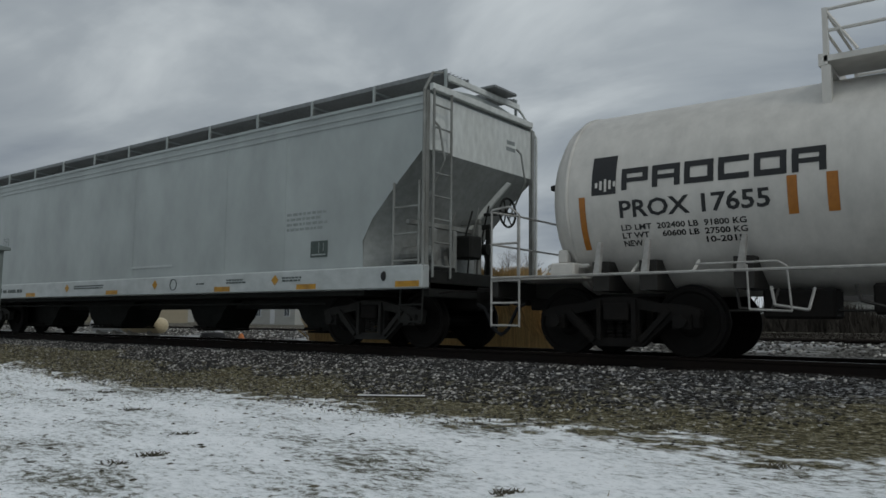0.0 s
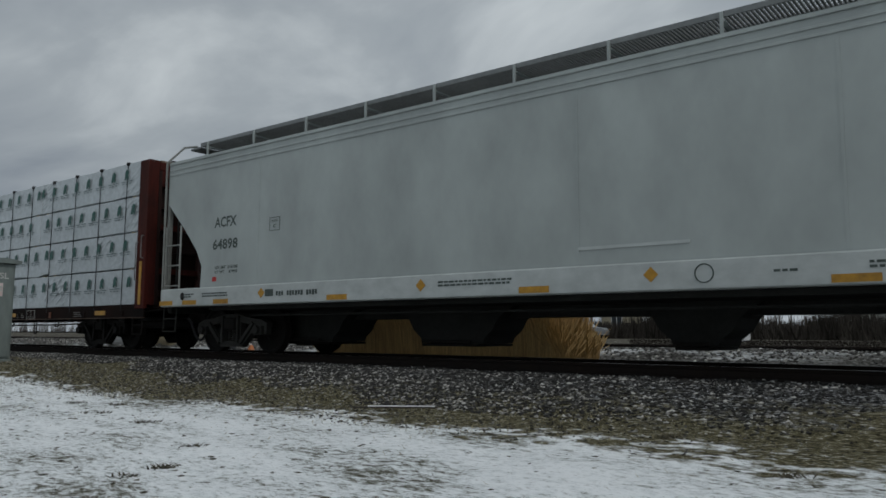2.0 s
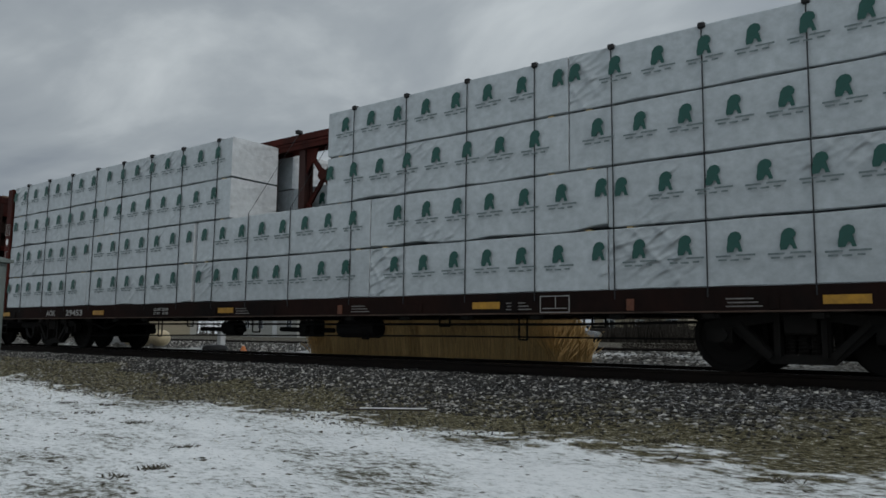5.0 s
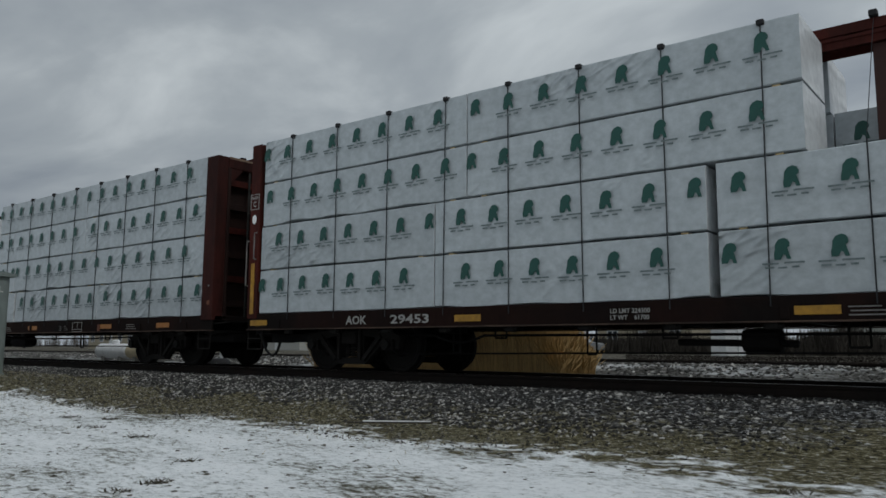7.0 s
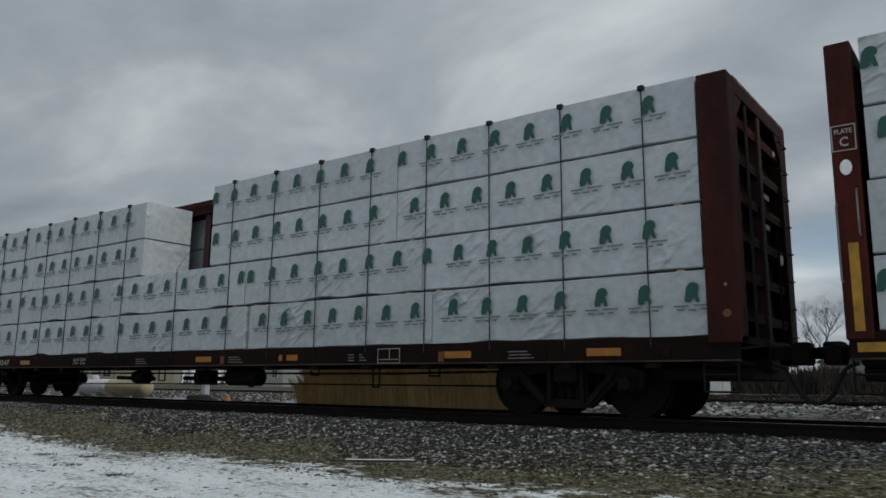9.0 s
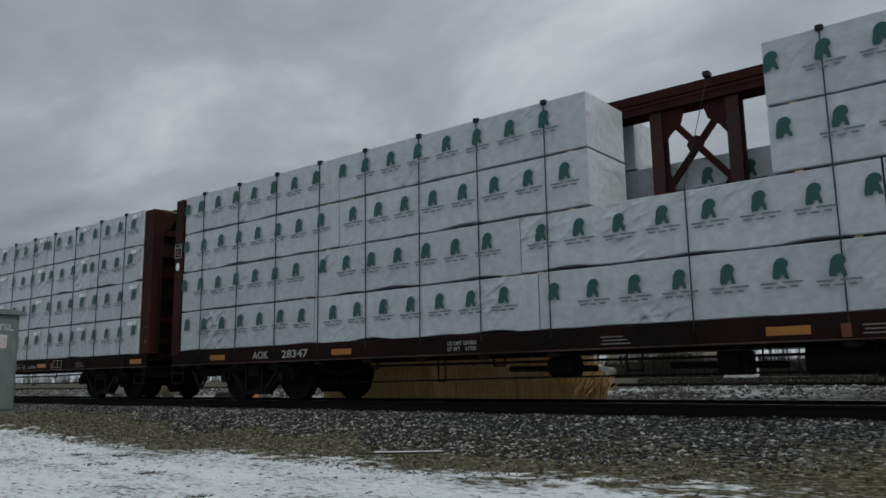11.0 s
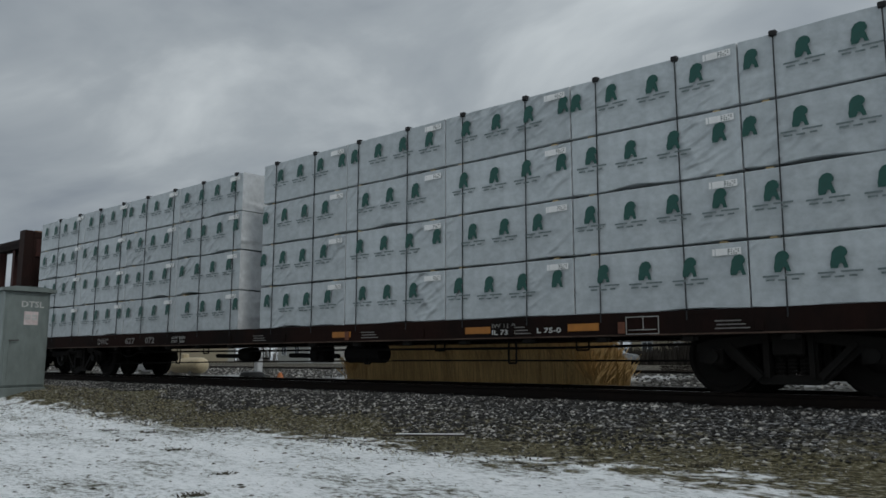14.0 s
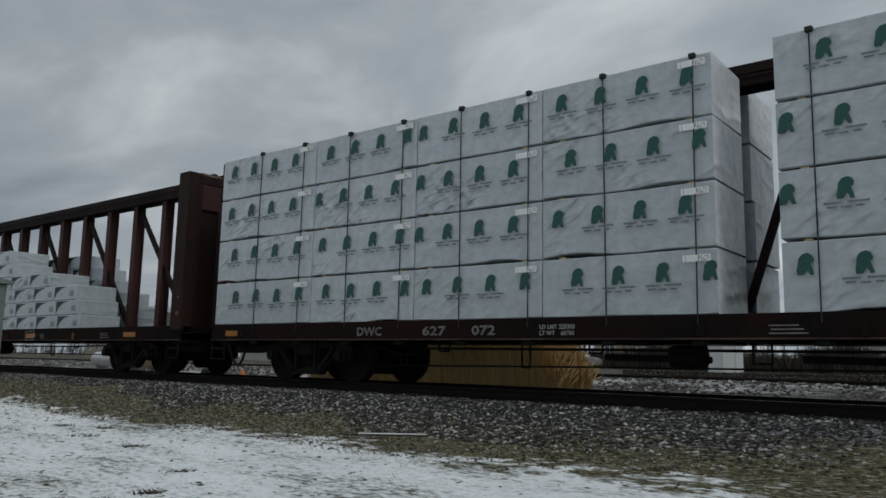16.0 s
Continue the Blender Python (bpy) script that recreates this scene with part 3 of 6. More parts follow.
def build_tracks():
    prof = [(-0.075, -0.172), (0.075, -0.172), (0.075, -0.158), (0.014, -0.135), (0.010, -0.045), (0.036, -0.036), (0.037, -0.006), (0.028, 0), (-0.028, 0), (-0.037, -0.006),
            (-0.036, -0.036), (-0.010, -0.045), (-0.014, -0.135), (-0.075, -0.158)]
    for name, yc, zc, x0, x1, label in (("track_1", YC, 0.0, -260, 120, "main track with dark rails on timber ties"), ("track_2", 17.5, 0.16, -260, 160, "second track with rusty rails on snowy ballast")):
        root = thing(name, label, "railway track", (0, yc, zc), kind="structure")
        for sy in (-0.755, 0.755):
            bm = bmesh.new()
            a = [bm.verts.new((x0, sy + p, q)) for p, q in prof]
            b = [bm.verts.new((x1, sy + p, q)) for p, q in prof]
            for k in range(len(prof)):
                f = bm.faces.new((a[k], b[k], b[(k + 1) % len(prof)], a[(k + 1) % len(prof)]))
                f.material_index = 1 if k == 7 else 0
            part("rail", bm, [M["rail"], M["rail_head"] if yc < 15 else M["flange"]], root)
        bm = boxes((-0.11, 0.11, -1.3, 1.3, -0.35, -0.165), bevel=0.012)
        tie = mesh_of(bm, "tie", M["tie"])
        for k in range(-64, 8):
            part("tie", tie, None, root, at=(k * 0.53, 0, 0))


# ---- running gear ----
def wheelset_mesh():
    bm = bmesh.new()
    for s in (-1, 1):
        prof = [(0.71, 0.19), (0.70, 0.36), (0.675, 0.40), (0.68, 0.488), (0.715, 0.488), (0.722, 0.462), (0.805, 0.452), (0.812, 0.40), (0.785, 0.375), (0.765, 0.20), (0.82, 0.15), (0.83, 0.06)]
        lathe(bm, [(s * a, r) for a, r in prof], "y", 32)
    lathe(bm, [(-0.70, 0.085), (0.70, 0.085)], "y", 12)
    lathe(bm, [(-1.08, 0.07), (-0.80, 0.07)], "y", 10)
    lathe(bm, [(0.80, 0.07), (1.08, 0.07)], "y", 10)
    for s in (-1, 1):
        for k in range(3):
            a = k * 2.094
            rod(bm, (0.04 * math.cos(a), s * 1.08, 0.04 * math.sin(a)), (0.04 * math.cos(a), s * 1.10, 0.04 * math.sin(a)), 0.014, 6)
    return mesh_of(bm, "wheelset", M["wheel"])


def sideframe_mesh(paint):
    bm = bmesh.new()
    top = [(-1.12, 0.52), (-1.12, 0.60), (-0.95, 0.66), (-0.55, 0.70), (-0.2, 0.78), (0.2, 0.78), (0.55, 0.70), (0.95, 0.66), (1.12, 0.60), (1.12, 0.52), (0.62, 0.56), (0.2, 0.63), (-0.2, 0.63), (-0.62, 0.56)]
    low = [(-0.34, 0.12), (0.34, 0.12), (0.74, 0.47), (0.80, 0.565), (0.63, 0.565), (0.28, 0.23), (-0.28, 0.23), (-0.63, 0.565), (-0.80, 0.565), (-0.74, 0.47)]
    slab(bm, top, -0.07, 0.07)
    slab(bm, low, -0.065, 0.065)
    bmesh.ops.triangulate(bm, faces=[f for f in bm.faces if len(f.verts) > 4])
    for q in (-1, 1):
        box(bm, *sorted((q * 0.22, q * 0.31)), -0.06, 0.06, 0.20, 0.66)
        box(bm, *sorted((q * 1.02, q * 1.10)), -0.06, 0.06, 0.38, 0.55)
    # ribs that frame the two windows, and the bearing caps
    for s in (-1, 1):
        beam(bm, (s * 0.72, -0.09, 0.60), (s * 0.33, -0.09, 0.20), 0.07, 0.05)
        beam(bm, (s * 0.25, -0.09, 0.20), (s * 0.25, -0.09, 0.74), 0.06, 0.06)
        box(bm, s * 0.89 - 0.12, s * 0.89 + 0.12, -0.12, 0.10, 0.36, 0.54)
        rod(bm, (s * 0.89, -0.19, 0.455), (s * 0.89, -0.05, 0.455), 0.085, 10)
    bmesh.ops.recalc_face_normals(bm, faces=bm.faces)
    return mesh_of(bm, "side_frame", M[paint])


def spring_mesh(paint):
    bm = bmesh.new()
    for x in (-0.14, 0.0, 0.14):
        for k in range(6):
            lathe(bm, [(0.20 + k * 0.045, 0.05), (0.222 + k * 0.045, 0.068), (0.242 + k * 0.045, 0.05)], "z", 8, (x, 0, 0))
    return mesh_of(bm, "spring_group", M[paint])


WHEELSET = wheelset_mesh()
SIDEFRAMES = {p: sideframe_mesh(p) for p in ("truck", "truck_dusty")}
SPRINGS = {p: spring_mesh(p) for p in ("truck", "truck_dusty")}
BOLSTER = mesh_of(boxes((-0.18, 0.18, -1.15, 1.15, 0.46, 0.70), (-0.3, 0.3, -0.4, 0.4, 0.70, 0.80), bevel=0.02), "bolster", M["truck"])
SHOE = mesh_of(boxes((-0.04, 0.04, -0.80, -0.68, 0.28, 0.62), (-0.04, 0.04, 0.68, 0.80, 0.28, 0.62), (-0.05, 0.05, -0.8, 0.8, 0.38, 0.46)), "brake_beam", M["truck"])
RIDERS, ROLLERS = [], []     # what rides with the train and from where; the wheelsets


def ride(ob, u, y=YC, z=0.0):
    ob.matrix_basis = Matrix.Translation((u, y, z))
    RIDERS.append((ob, u, y, z))
    return ob


def truck(car, x, paint="truck"):
    """A two-axle truck under a car; the side frames are a part each of it."""
    t = part("truck", BOLSTER, None, car, "grimy cast steel truck in shade-dark colour", (x, 0, 0))
    for s in (-1, 1):
        part("side_frame", SIDEFRAMES[paint], None, t, at=pose(0, s * 1.02, 0, 0, 0, 0 if s < 0 else 180))
        part("spring_group", SPRINGS[paint], None, t, at=(0, s * 0.98, 0))
        part("brake_beam", SHOE, None, t, at=(s * 0.34, 0, 0))
        w = part("wheelset", WHEELSET, None, t, at=(s * 0.89, 0, 0.452))
        ROLLERS.append((w, s * 0.89))


def coupler(car, x, s):
    """The coupler and its air hose at the end of a car that looks to s."""
    bm = boxes((min(0, s * 0.75), max(0, s * 0.75), -0.07, 0.07, 0.78, 0.92), bevel=0.01)
    box(bm, *sorted((s * 0.62, s * 0.86)), -0.17, 0.14, 0.70, 0.99, bevel=0.03)
    box(bm, *sorted((-s * 0.5, s * 0.02)), -0.25, 0.25, 0.62, 1.0, bevel=0.02)
    part("coupler", bm, M["truck"], car, at=(x, 0, 0))
    pts = [(s * 0.06, -0.33, 0.72), (s * 0.20, -0.34, 0.66), (s * 0.29, -0.34, 0.50), (s * 0.37, -0.33, 0.34), (s * 0.46, -0.32, 0.26), (s * 0.545, -0.31, 0.23)]
    part("air_hose", rods(pts, 0.028, 7), M["rubber"], car, at=(x, 0, 0))
    bm = rods([(-s * 0.05, -1.32, 0.86), (s * 0.16, -1.1, 0.90), (s * 0.20, -0.35, 0.92), (s * 0.52, -0.28, 0.90)], 0.016, 5)
    part("uncoupling_lever", bm, M["truck"], car, at=(x, 0, 0))


def ladder(car, x, y, z0, z1, w, step=0.36, r=0.016, material="hopper_lit_white", across="x"):
    """A ladder that stands on the car's side (across x) or end (across y)."""
    bm = bmesh.new()
    e = Vector((w, 0, 0)) if across == "x" else Vector((0, w, 0))
    p = Vector((x, y, z0))
    q = Vector((x, y, z1))
    rod(bm, p, q, r * 1.3, 6)
    rod(bm, p + e, q + e, r * 1.3, 6)
    k = z0 + step * 0.5
    while k < z1:
        rod(bm, Vector((x, y, k)), Vector((x, y, k)) + e, r, 6)
        k += step
    part("ladder", bm, M[material], car)


# ---- centre-beam flat cars ----
BEAM_TOP = 4.54


def bulkhead(car, x, s, marked, strip=False, paint="oxide", wide=1.43, flat=False):
    """The end wall of a flat car whose outer face looks to s: two box posts, head beam, plate, ribs and rungs."""
    t = 0.38 if s > 0 else 0.27
    x0, x1 = sorted((x, x - s * t))
    inner = x - s * (0.06 if flat else 0.20)
    root = part("bulkhead", boxes((*sorted((inner, inner - s * 0.03)), -1.20, 1.20, 0.95, 4.28)), M["oxide_brown"], car, "oxide-red steel bulkhead")
    for sy in (-1, 1):
        y0, y1 = sorted((sy * wide, sy * 1.17))
        part("post", boxes((x0, x1, y0, y1, 0.93, 4.30), bevel=0.012), M[paint], root)
        lip = sorted((sy * 1.168, sy * 1.09))
        part("post_lip", boxes((*sorted((x, x - s * 0.025)), *lip, 0.96, 4.08), bevel=0.004), M["oxide_brown"], root)
        # corner gusset under the head beam
        bm = bmesh.new()
        g = [(sy * 1.165, 4.075), (sy * 0.80, 4.075), (sy * 1.165, 3.66)]
        a = [bm.verts.new((x - s * 0.006, y, z)) for y, z in g]
        b = [bm.verts.new((x - s * 0.03, y, z)) for y, z in g]
        bm.faces.new(a)
        bm.faces.new(b[::-1])
        for k in range(3):
            bm.faces.new((a[k], b[k], b[(k + 1) % 3], a[(k + 1) % 3]))
        bmesh.ops.recalc_face_normals(bm, faces=bm.faces)
        part("gusset", bm, M[paint], root)
    bm = boxes((x0, x1, -1.165, 1.165, 4.08, 4.30), (x0 + 0.03, x1 - 0.03, -0.35, 0.35, 4.302, 4.34), bevel=0.01)
    part("head_beam", bm, M[paint], root)
    part("worn_top_edge", boxes((*sorted((x + s * 0.004, x - s * 0.035)), -1.15, 1.36, 4.265, 4.312), bevel=0.006), M["worn_edge"], root, "worn dusty top edge")
    for y in (-0.75, 0.10, 0.95):
        part("lug", boxes((*sorted((x - s * 0.05, x - s * 0.16)), y - 0.06, y + 0.06, 4.302, 4.37), bevel=0.01), M["oxide_dark"], root)
    if flat:
        part("head_panel", boxes((*sorted((x - s * 0.004, x - s * 0.05)), -1.08, 1.08, 3.52, 4.07), bevel=0.01), M["post"], root, "rust-brown head panel")
        for y0, y1 in ((-0.62, -0.08), (0.06, 0.60)):
            part("slot", boxes((*sorted((x + s * 0.002, x - s * 0.003)), y0, y1, 3.74, 3.94)), M["black"], root)
    for k in range(1 if flat else 6):
        z = 1.22 + k * 0.50
        # lighter oxide on alternate ribs paints in the light on their tops
        part("rib", boxes((*sorted((x - s * 0.05, inner)), -1.165, 1.165, z, z + 0.05), (*sorted((x - s * 0.05, x - s * 0.065)), -1.165, 1.165, z + 0.05, z + 0.13), bevel=0.005), M["oxide"] if k % 2 else M["oxide_brown"], root)
    part("upright", boxes((*sorted((x - s * 0.01, x - s * 0.045)), -0.06, 0.06, 0.96, 4.075), (*sorted((x - s * 0.05, inner)), -0.02, 0.02, 0.96, 4.075), bevel=0.006), M["post"], root)
    part("vent_pipe", rods([(x - s * 0.02, -0.62, 0.98), (x - s * 0.02, -0.62, 4.06)], 0.022, 7), M["truck_dusty"], root)
    for y, z, w in ((0.16, 2.98, 0.26), (0.18, 2.55, 0.20), (0.85, 3.75, 0.06)):
        part("small_plate", boxes((*sorted((x - s * 0.035, x - s * 0.049)), y, y + w, z, z + 0.07)), M["mark"] if w > 0.1 else M["tag"], root)
    part("brake_lamp_bracket", boxes((*sorted((x + s * 0.01, x - s * 0.04)), 0.72, 0.82, 2.12, 2.26), bevel=0.01), M["tag"], root, "pale bracket plate")
    part("brake_wheel_shaft", rods([(x - s * 0.02, 0.70, 1.0), (x - s * 0.02, 0.70, 2.6)], 0.02, 6), M["truck"], root)
    for k in range(8):
        z = 1.12 + k * 0.40
        part("rung", rods([(x + s * 0.0, 0.76, z), (x + s * 0.07, 0.76, z), (x + s * 0.07, 1.16, z), (x + s * 0.0, 1.16, z)], 0.011, 5), M["oxide_brown"], root)
    for sz in (1.28, 1.62) if s > 0 else ():
        bm = bmesh.new()
        lathe(bm, [(-wide - 0.004, 0.001), (-wide - 0.004, 0.05 if sz < 1.5 else 0.022), (-wide + 0.004, 0.05 if sz < 1.5 else 0.022)], "y", 12)
        part("post_badge", bm, M["rust"] if sz < 1.5 else M["dim"], root, at=((x0 + x1) / 2 + 0.05, 0, sz))
    xm = (x0 + x1) / 2
    if strip:
        part("marker_strip", boxes((xm - 0.04, xm + 0.06, -1.438, -1.431, 1.02, 1.98)), M["yellow"], root, "yellow reflective strip")
    if strip:
        part("grab_iron", rods([(xm - 0.12, -1.43, 1.55), (xm - 0.12, -1.49, 1.57), (xm - 0.12, -1.49, 2.40), (xm - 0.12, -1.43, 2.42)], 0.012, 5), M["dim"], root)
    if strip:
        part("grab_iron", rods([(xm + 0.09, -1.43, 2.05), (xm + 0.09, -1.49, 2.07), (xm + 0.09, -1.49, 2.55), (xm + 0.09, -1.43, 2.57)], 0.012, 5), M["dim"], root)
    if marked:
        z = 3.02
        bm = boxes((xm - 0.125, xm + 0.125, -1.436, -1.431, z, z + 0.012), (xm - 0.125, xm + 0.125, -1.436, -1.431, z + 0.29, z + 0.302),
                   (xm - 0.125, xm - 0.113, -1.436, -1.431, z + 0.012, z + 0.29), (xm + 0.113, xm + 0.125, -1.436, -1.431, z + 0.012, z + 0.29))
        part("plate_frame", bm, M["mark"], root)
        writing("stencil", "PLATE", root, (xm - 0.09, -1.436, z + 0.20), 0.055, 0.18, "mark")
        writing("stencil", "C", root, (xm - 0.045, -1.436, z + 0.05), 0.11, 0.09, "mark")
        # pale disc in place of a through-hole: bright sky is painted on
        bm = bmesh.new()
        lathe(bm, [(-1.437, 0.001), (-1.437, 0.06), (-1.431, 0.062)], "y", 14)
        for v in bm.verts:
            v.co.z *= 1.45
        part("sky_hole_oval", bm, M["tag"], root, "pale oval standing for sky seen through a hole", (xm, 0, 2.83))


def centre_beam(car, half, bays, paint, span=1, rising=False, anchor=None):
    """The spine along the car's middle: chords, posts and a brace in every second bay."""
    root = part("centre_beam", boxes((-half, half, -0.22, 0.22, 4.32, 4.36), (-half, half, -0.20, -0.17, 4.22, 4.32), (-half, half, 0.17, 0.20, 4.22, 4.32),
                                     (-half, half, -0.16, 0.16, 4.405, BEAM_TOP), *[(-half + 0.1 + 0.62 * k, -half + 0.52 + 0.62 * k, -0.14, 0.14, 4.362, 4.403) for k in range(int((2 * half - 0.6) / 0.62))]), M[paint], car, "oxide-red spine girder")
    n = bays
    d = 2 * half / n
    bm = bmesh.new()
    shape = [(-0.09, -0.12), (0.09, -0.12), (0.09, -0.10), (0.012, -0.10), (0.012, 0.10), (0.09, 0.10), (0.09, 0.12), (-0.09, 0.12), (-0.09, 0.10), (-0.012, 0.10), (-0.012, -0.10), (-0.09, -0.10)]
    lo, hi = [bm.verts.new((x, y, 0.98)) for x, y in shape], [bm.verts.new((x, y, 4.215)) for x, y in shape]
    for k in range(12):
        bm.faces.new((lo[k], lo[(k + 1) % 12], hi[(k + 1) % 12], hi[k]))
    post = mesh_of(bm, "post", M["post"])
    if anchor is not None:
        # posts 1.12 m apart, crossed bars with gussets in every second bay
        d = 1.12
        first = math.ceil((-half + 0.3 - anchor) / d)
        for k in range(first, int((half - 0.3 - anchor) / d) + 1):
            x = anchor + d * k
            part("post", post, None, root, at=(x, 0, 0))
            if k % 2 or x + d > half:
                continue
            for z0, z1 in ((3.08, 4.20), (1.96, 3.08)):
                bm = bmesh.new()
                beam(bm, (x + 0.10, -0.03, z1), (x + d - 0.10, -0.03, z0), 0.095, 0.05)
                part("brace", bm, M[paint], root)
                bm = bmesh.new()
                beam(bm, (x + 0.10, 0.03, z0), (x + d - 0.10, 0.03, z1), 0.095, 0.05)
                part("brace", bm, M[paint], root)
                c = (x + d / 2, (z0 + z1) / 2)
                bm = bmesh.new()
                slab(bm, [(c[0] + 0.13 * math.cos(a * math.pi / 4), c[1] + 0.13 * math.sin(a * math.pi / 4)) for a in range(8)], -0.075, -0.06)
                part("gusset", bm, M[paint], root)
            for q, sx in ((x + 0.09, 1), (x + d - 0.09, -1)):
                bm = bmesh.new()
                slab(bm, [(q, 4.21), (q + sx * 0.34, 4.21), (q + sx * 0.27, 3.98), (q + sx * 0.12, 3.86), (q, 3.70)], -0.075, -0.06)
                part("gusset", bm, M[paint], root)
        return
    for k in range(1, n):
        x = -half + d * k
        part("post", post, None, root, at=(x, 0, 0))
        if k % 2 == 0 and k < n:
            for y in (0.0,):
                bm = bmesh.new()
                a, b = (4.20, 1.1) if not rising else (1.1, 4.20)
                beam(bm, (x + (0.12 if rising else -0.02), y, a), (x + d * span - (0.02 if rising else 0.12), y, b), 0.10, 0.09)
                part("brace", bm, M["oxide_dark"], root)


# from the left end: where, how low, how wide
HANGERS = ((4.55, 0.33, 0.13), (5.35, 0.56, 0.2), (6.9, 0.33, 0.14), (8.0, 0.55, 0.2), (10.2, 0.44, 0.22), (11.8, 0.50, 0.18), (13.2, 0.34, 0.14), (14.9, 0.56, 0.2), (16.4, 0.36, 0.14), (17.6, 0.55, 0.2))


def flat_car(u_right, u_left, label, marks, dims, reflectors, posts=19, flat=False, rising=False, anchor=None, plates=(False, False), strips=(False, False), paint="oxide", spine="oxide_dark", wide=1.43, frame_at=None):
    """A centre-beam flat car between the outer faces of its bulkheads."""
    u = (u_right + u_left) / 2
    half = (u_right - u_left) / 2
    car = thing("centre_beam_flat_car", label, "railway car", group="flat cars of the train")
    part("deck", boxes((-half, half, -1.355, 1.355, 0.93, 1.02), bevel=0.005), M["oxide_dark"], car)
    for s in (-1, 1):
        y0, y1 = sorted((s * 1.405, s * 1.36))
        part("side_sill", boxes((-half + 0.02, half - 0.02, y0, y1, 0.737, 1.022), bevel=0.004), M["sill_oxide"], car, "dark sooty side sill")
        part("sill_flange", boxes((-half + 0.02, half - 0.02, *sorted((s * 1.45, s * 1.36)), 0.715, 0.735), bevel=0.004), M["flange"], car, "worn lower flange")
    # underframe parts wear the black that carries painted-in shade
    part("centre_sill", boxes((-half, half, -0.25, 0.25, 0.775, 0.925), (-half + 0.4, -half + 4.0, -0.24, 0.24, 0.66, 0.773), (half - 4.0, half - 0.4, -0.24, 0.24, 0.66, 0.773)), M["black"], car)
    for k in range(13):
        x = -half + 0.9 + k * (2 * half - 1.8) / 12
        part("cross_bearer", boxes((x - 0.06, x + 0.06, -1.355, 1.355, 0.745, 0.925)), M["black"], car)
        if marks and 2.0 < x + half < 9.2:
            continue
        part("stake_bracket", boxes((x - 0.05, x + 0.05, -1.43, -1.41, 0.75, 0.90), bevel=0.004), M["rust"] if k % 3 == 1 else M["sill_oxide"], car)
    bulkhead(car, half, 1, plates[0], strips[0], paint, wide, flat)
    bulkhead(car, -half, -1, plates[1], strips[1], paint, wide, flat)
    centre_beam(car, half - 0.4, posts, spine, 2 if posts == 17 else 1, rising, None if anchor is None else anchor - u)
    for s in (-1, 1):
        truck(car, s * (half - 2.45))
        coupler(car, s * half, s)
        part("draft_gear", boxes((*sorted((s * (half - 0.06), s * (half - 1.5))), -0.85, 0.85, 0.50, 0.655), (*sorted((s * (half - 0.1), s * (half - 0.5))), -1.25, 1.25, 0.657, 0.735), bevel=0.02), M["black"], car)
    # reflectors along the sill
    for x in [r - u for r in reflectors]:
        part("reflector", boxes((x - 0.24, x + 0.24, -1.411, -1.406, 0.80, 0.90)), M["yellow"] if paint == "oxide" else M["amber"], car, "yellow reflector" if paint == "oxide" else "dulled amber reflector")
    # lettering of the reporting mark, the load limits and the inspection frame
    for text, off, wide in marks:
        writing("stencil", text, car, (-half + off, -1.409, 0.785), 0.145, wide, "dim" if text in ("DWC", "627", "072") else "mark")
    for k, row in enumerate(dims):
        writing("stencil", row, car, (-half + 7.5, -1.409, 0.865 - k * 0.085), 0.062, None, "mark")
    x = half - 7.0 if frame_at is None else frame_at - u
    x += 0.07
    bm = boxes((x, x + 0.46, -1.411, -1.407, 0.735, 0.746), (x, x + 0.46, -1.411, -1.407, 0.957, 0.968), (x, x + 0.011, -1.411, -1.407, 0.746, 0.957), (x + 0.449, x + 0.46, -1.411, -1.407, 0.746, 0.957),
               (x + 0.24, x + 0.25, -1.411, -1.407, 0.80, 0.957), (x + 0.04, x + 0.42, -1.411, -1.407, 0.79, 0.80))
    part("stencil_frame", bm, M["mark"], car, "white stencilled inspection frame")
    for k in range(5):
        xx = half - 3.2 - k * 3.1
        if abs(xx + half - 7.8) < 1.0:
            continue
        bm = boxes(*[(xx + (j % 2) * 0.02, xx + 0.42 - (j % 3) * 0.05, -1.409, -1.406, 0.78 + j * 0.045, 0.795 + j * 0.045) for j in range(3)])
        part("small_stencil", bm, M["dim"], car)
    # brake gear under the deck
    lathe_bm = bmesh.new()
    lathe(lathe_bm, [(-0.45, 0.02), (-0.44, 0.17), (0.44, 0.17), (0.45, 0.02)], "x", 14, (1.6, -0.75, 0.52))
    part("air_reservoir", lathe_bm, M["black"], car)
    lathe_bm = bmesh.new()
    lathe(lathe_bm, [(-0.25, 0.02), (-0.25, 0.14), (0.2, 0.16), (0.22, 0.02)], "x", 12, (-2.2, -0.6, 0.52))
    part("brake_cylinder", lathe_bm, M["black"], car)
    part("control_valve", boxes((0.1, 0.5, -0.85, -0.55, 0.36, 0.66), (0.2, 0.4, -0.95, -0.85, 0.42, 0.6), bevel=0.02), M["black"], car)
    part("brake_rod", rods([(-half + 3.2, -0.80, 0.30), (-3.4, -0.80, 0.36), (3.2, -0.80, 0.40), (half - 3.2, -0.70, 0.40)], 0.014, 5), M["black"], car)
    sag = [(-half + 0.2, -0.34, 0.68), (-half + 2, -0.9, 0.64)] + [(-half + 4.2 + 0.12 * k, -0.92, 0.60 - 0.11 * math.sin(math.pi * k / 8)) for k in range(9)] + [(half - 5.6, -0.92, 0.585), (half - 2, -0.9, 0.64), (half - 0.2, -0.34, 0.68)]
    part("train_pipe", rods(sag, 0.02, 5), M["black"], car)
    for x, z, w in HANGERS:
        x = x - half
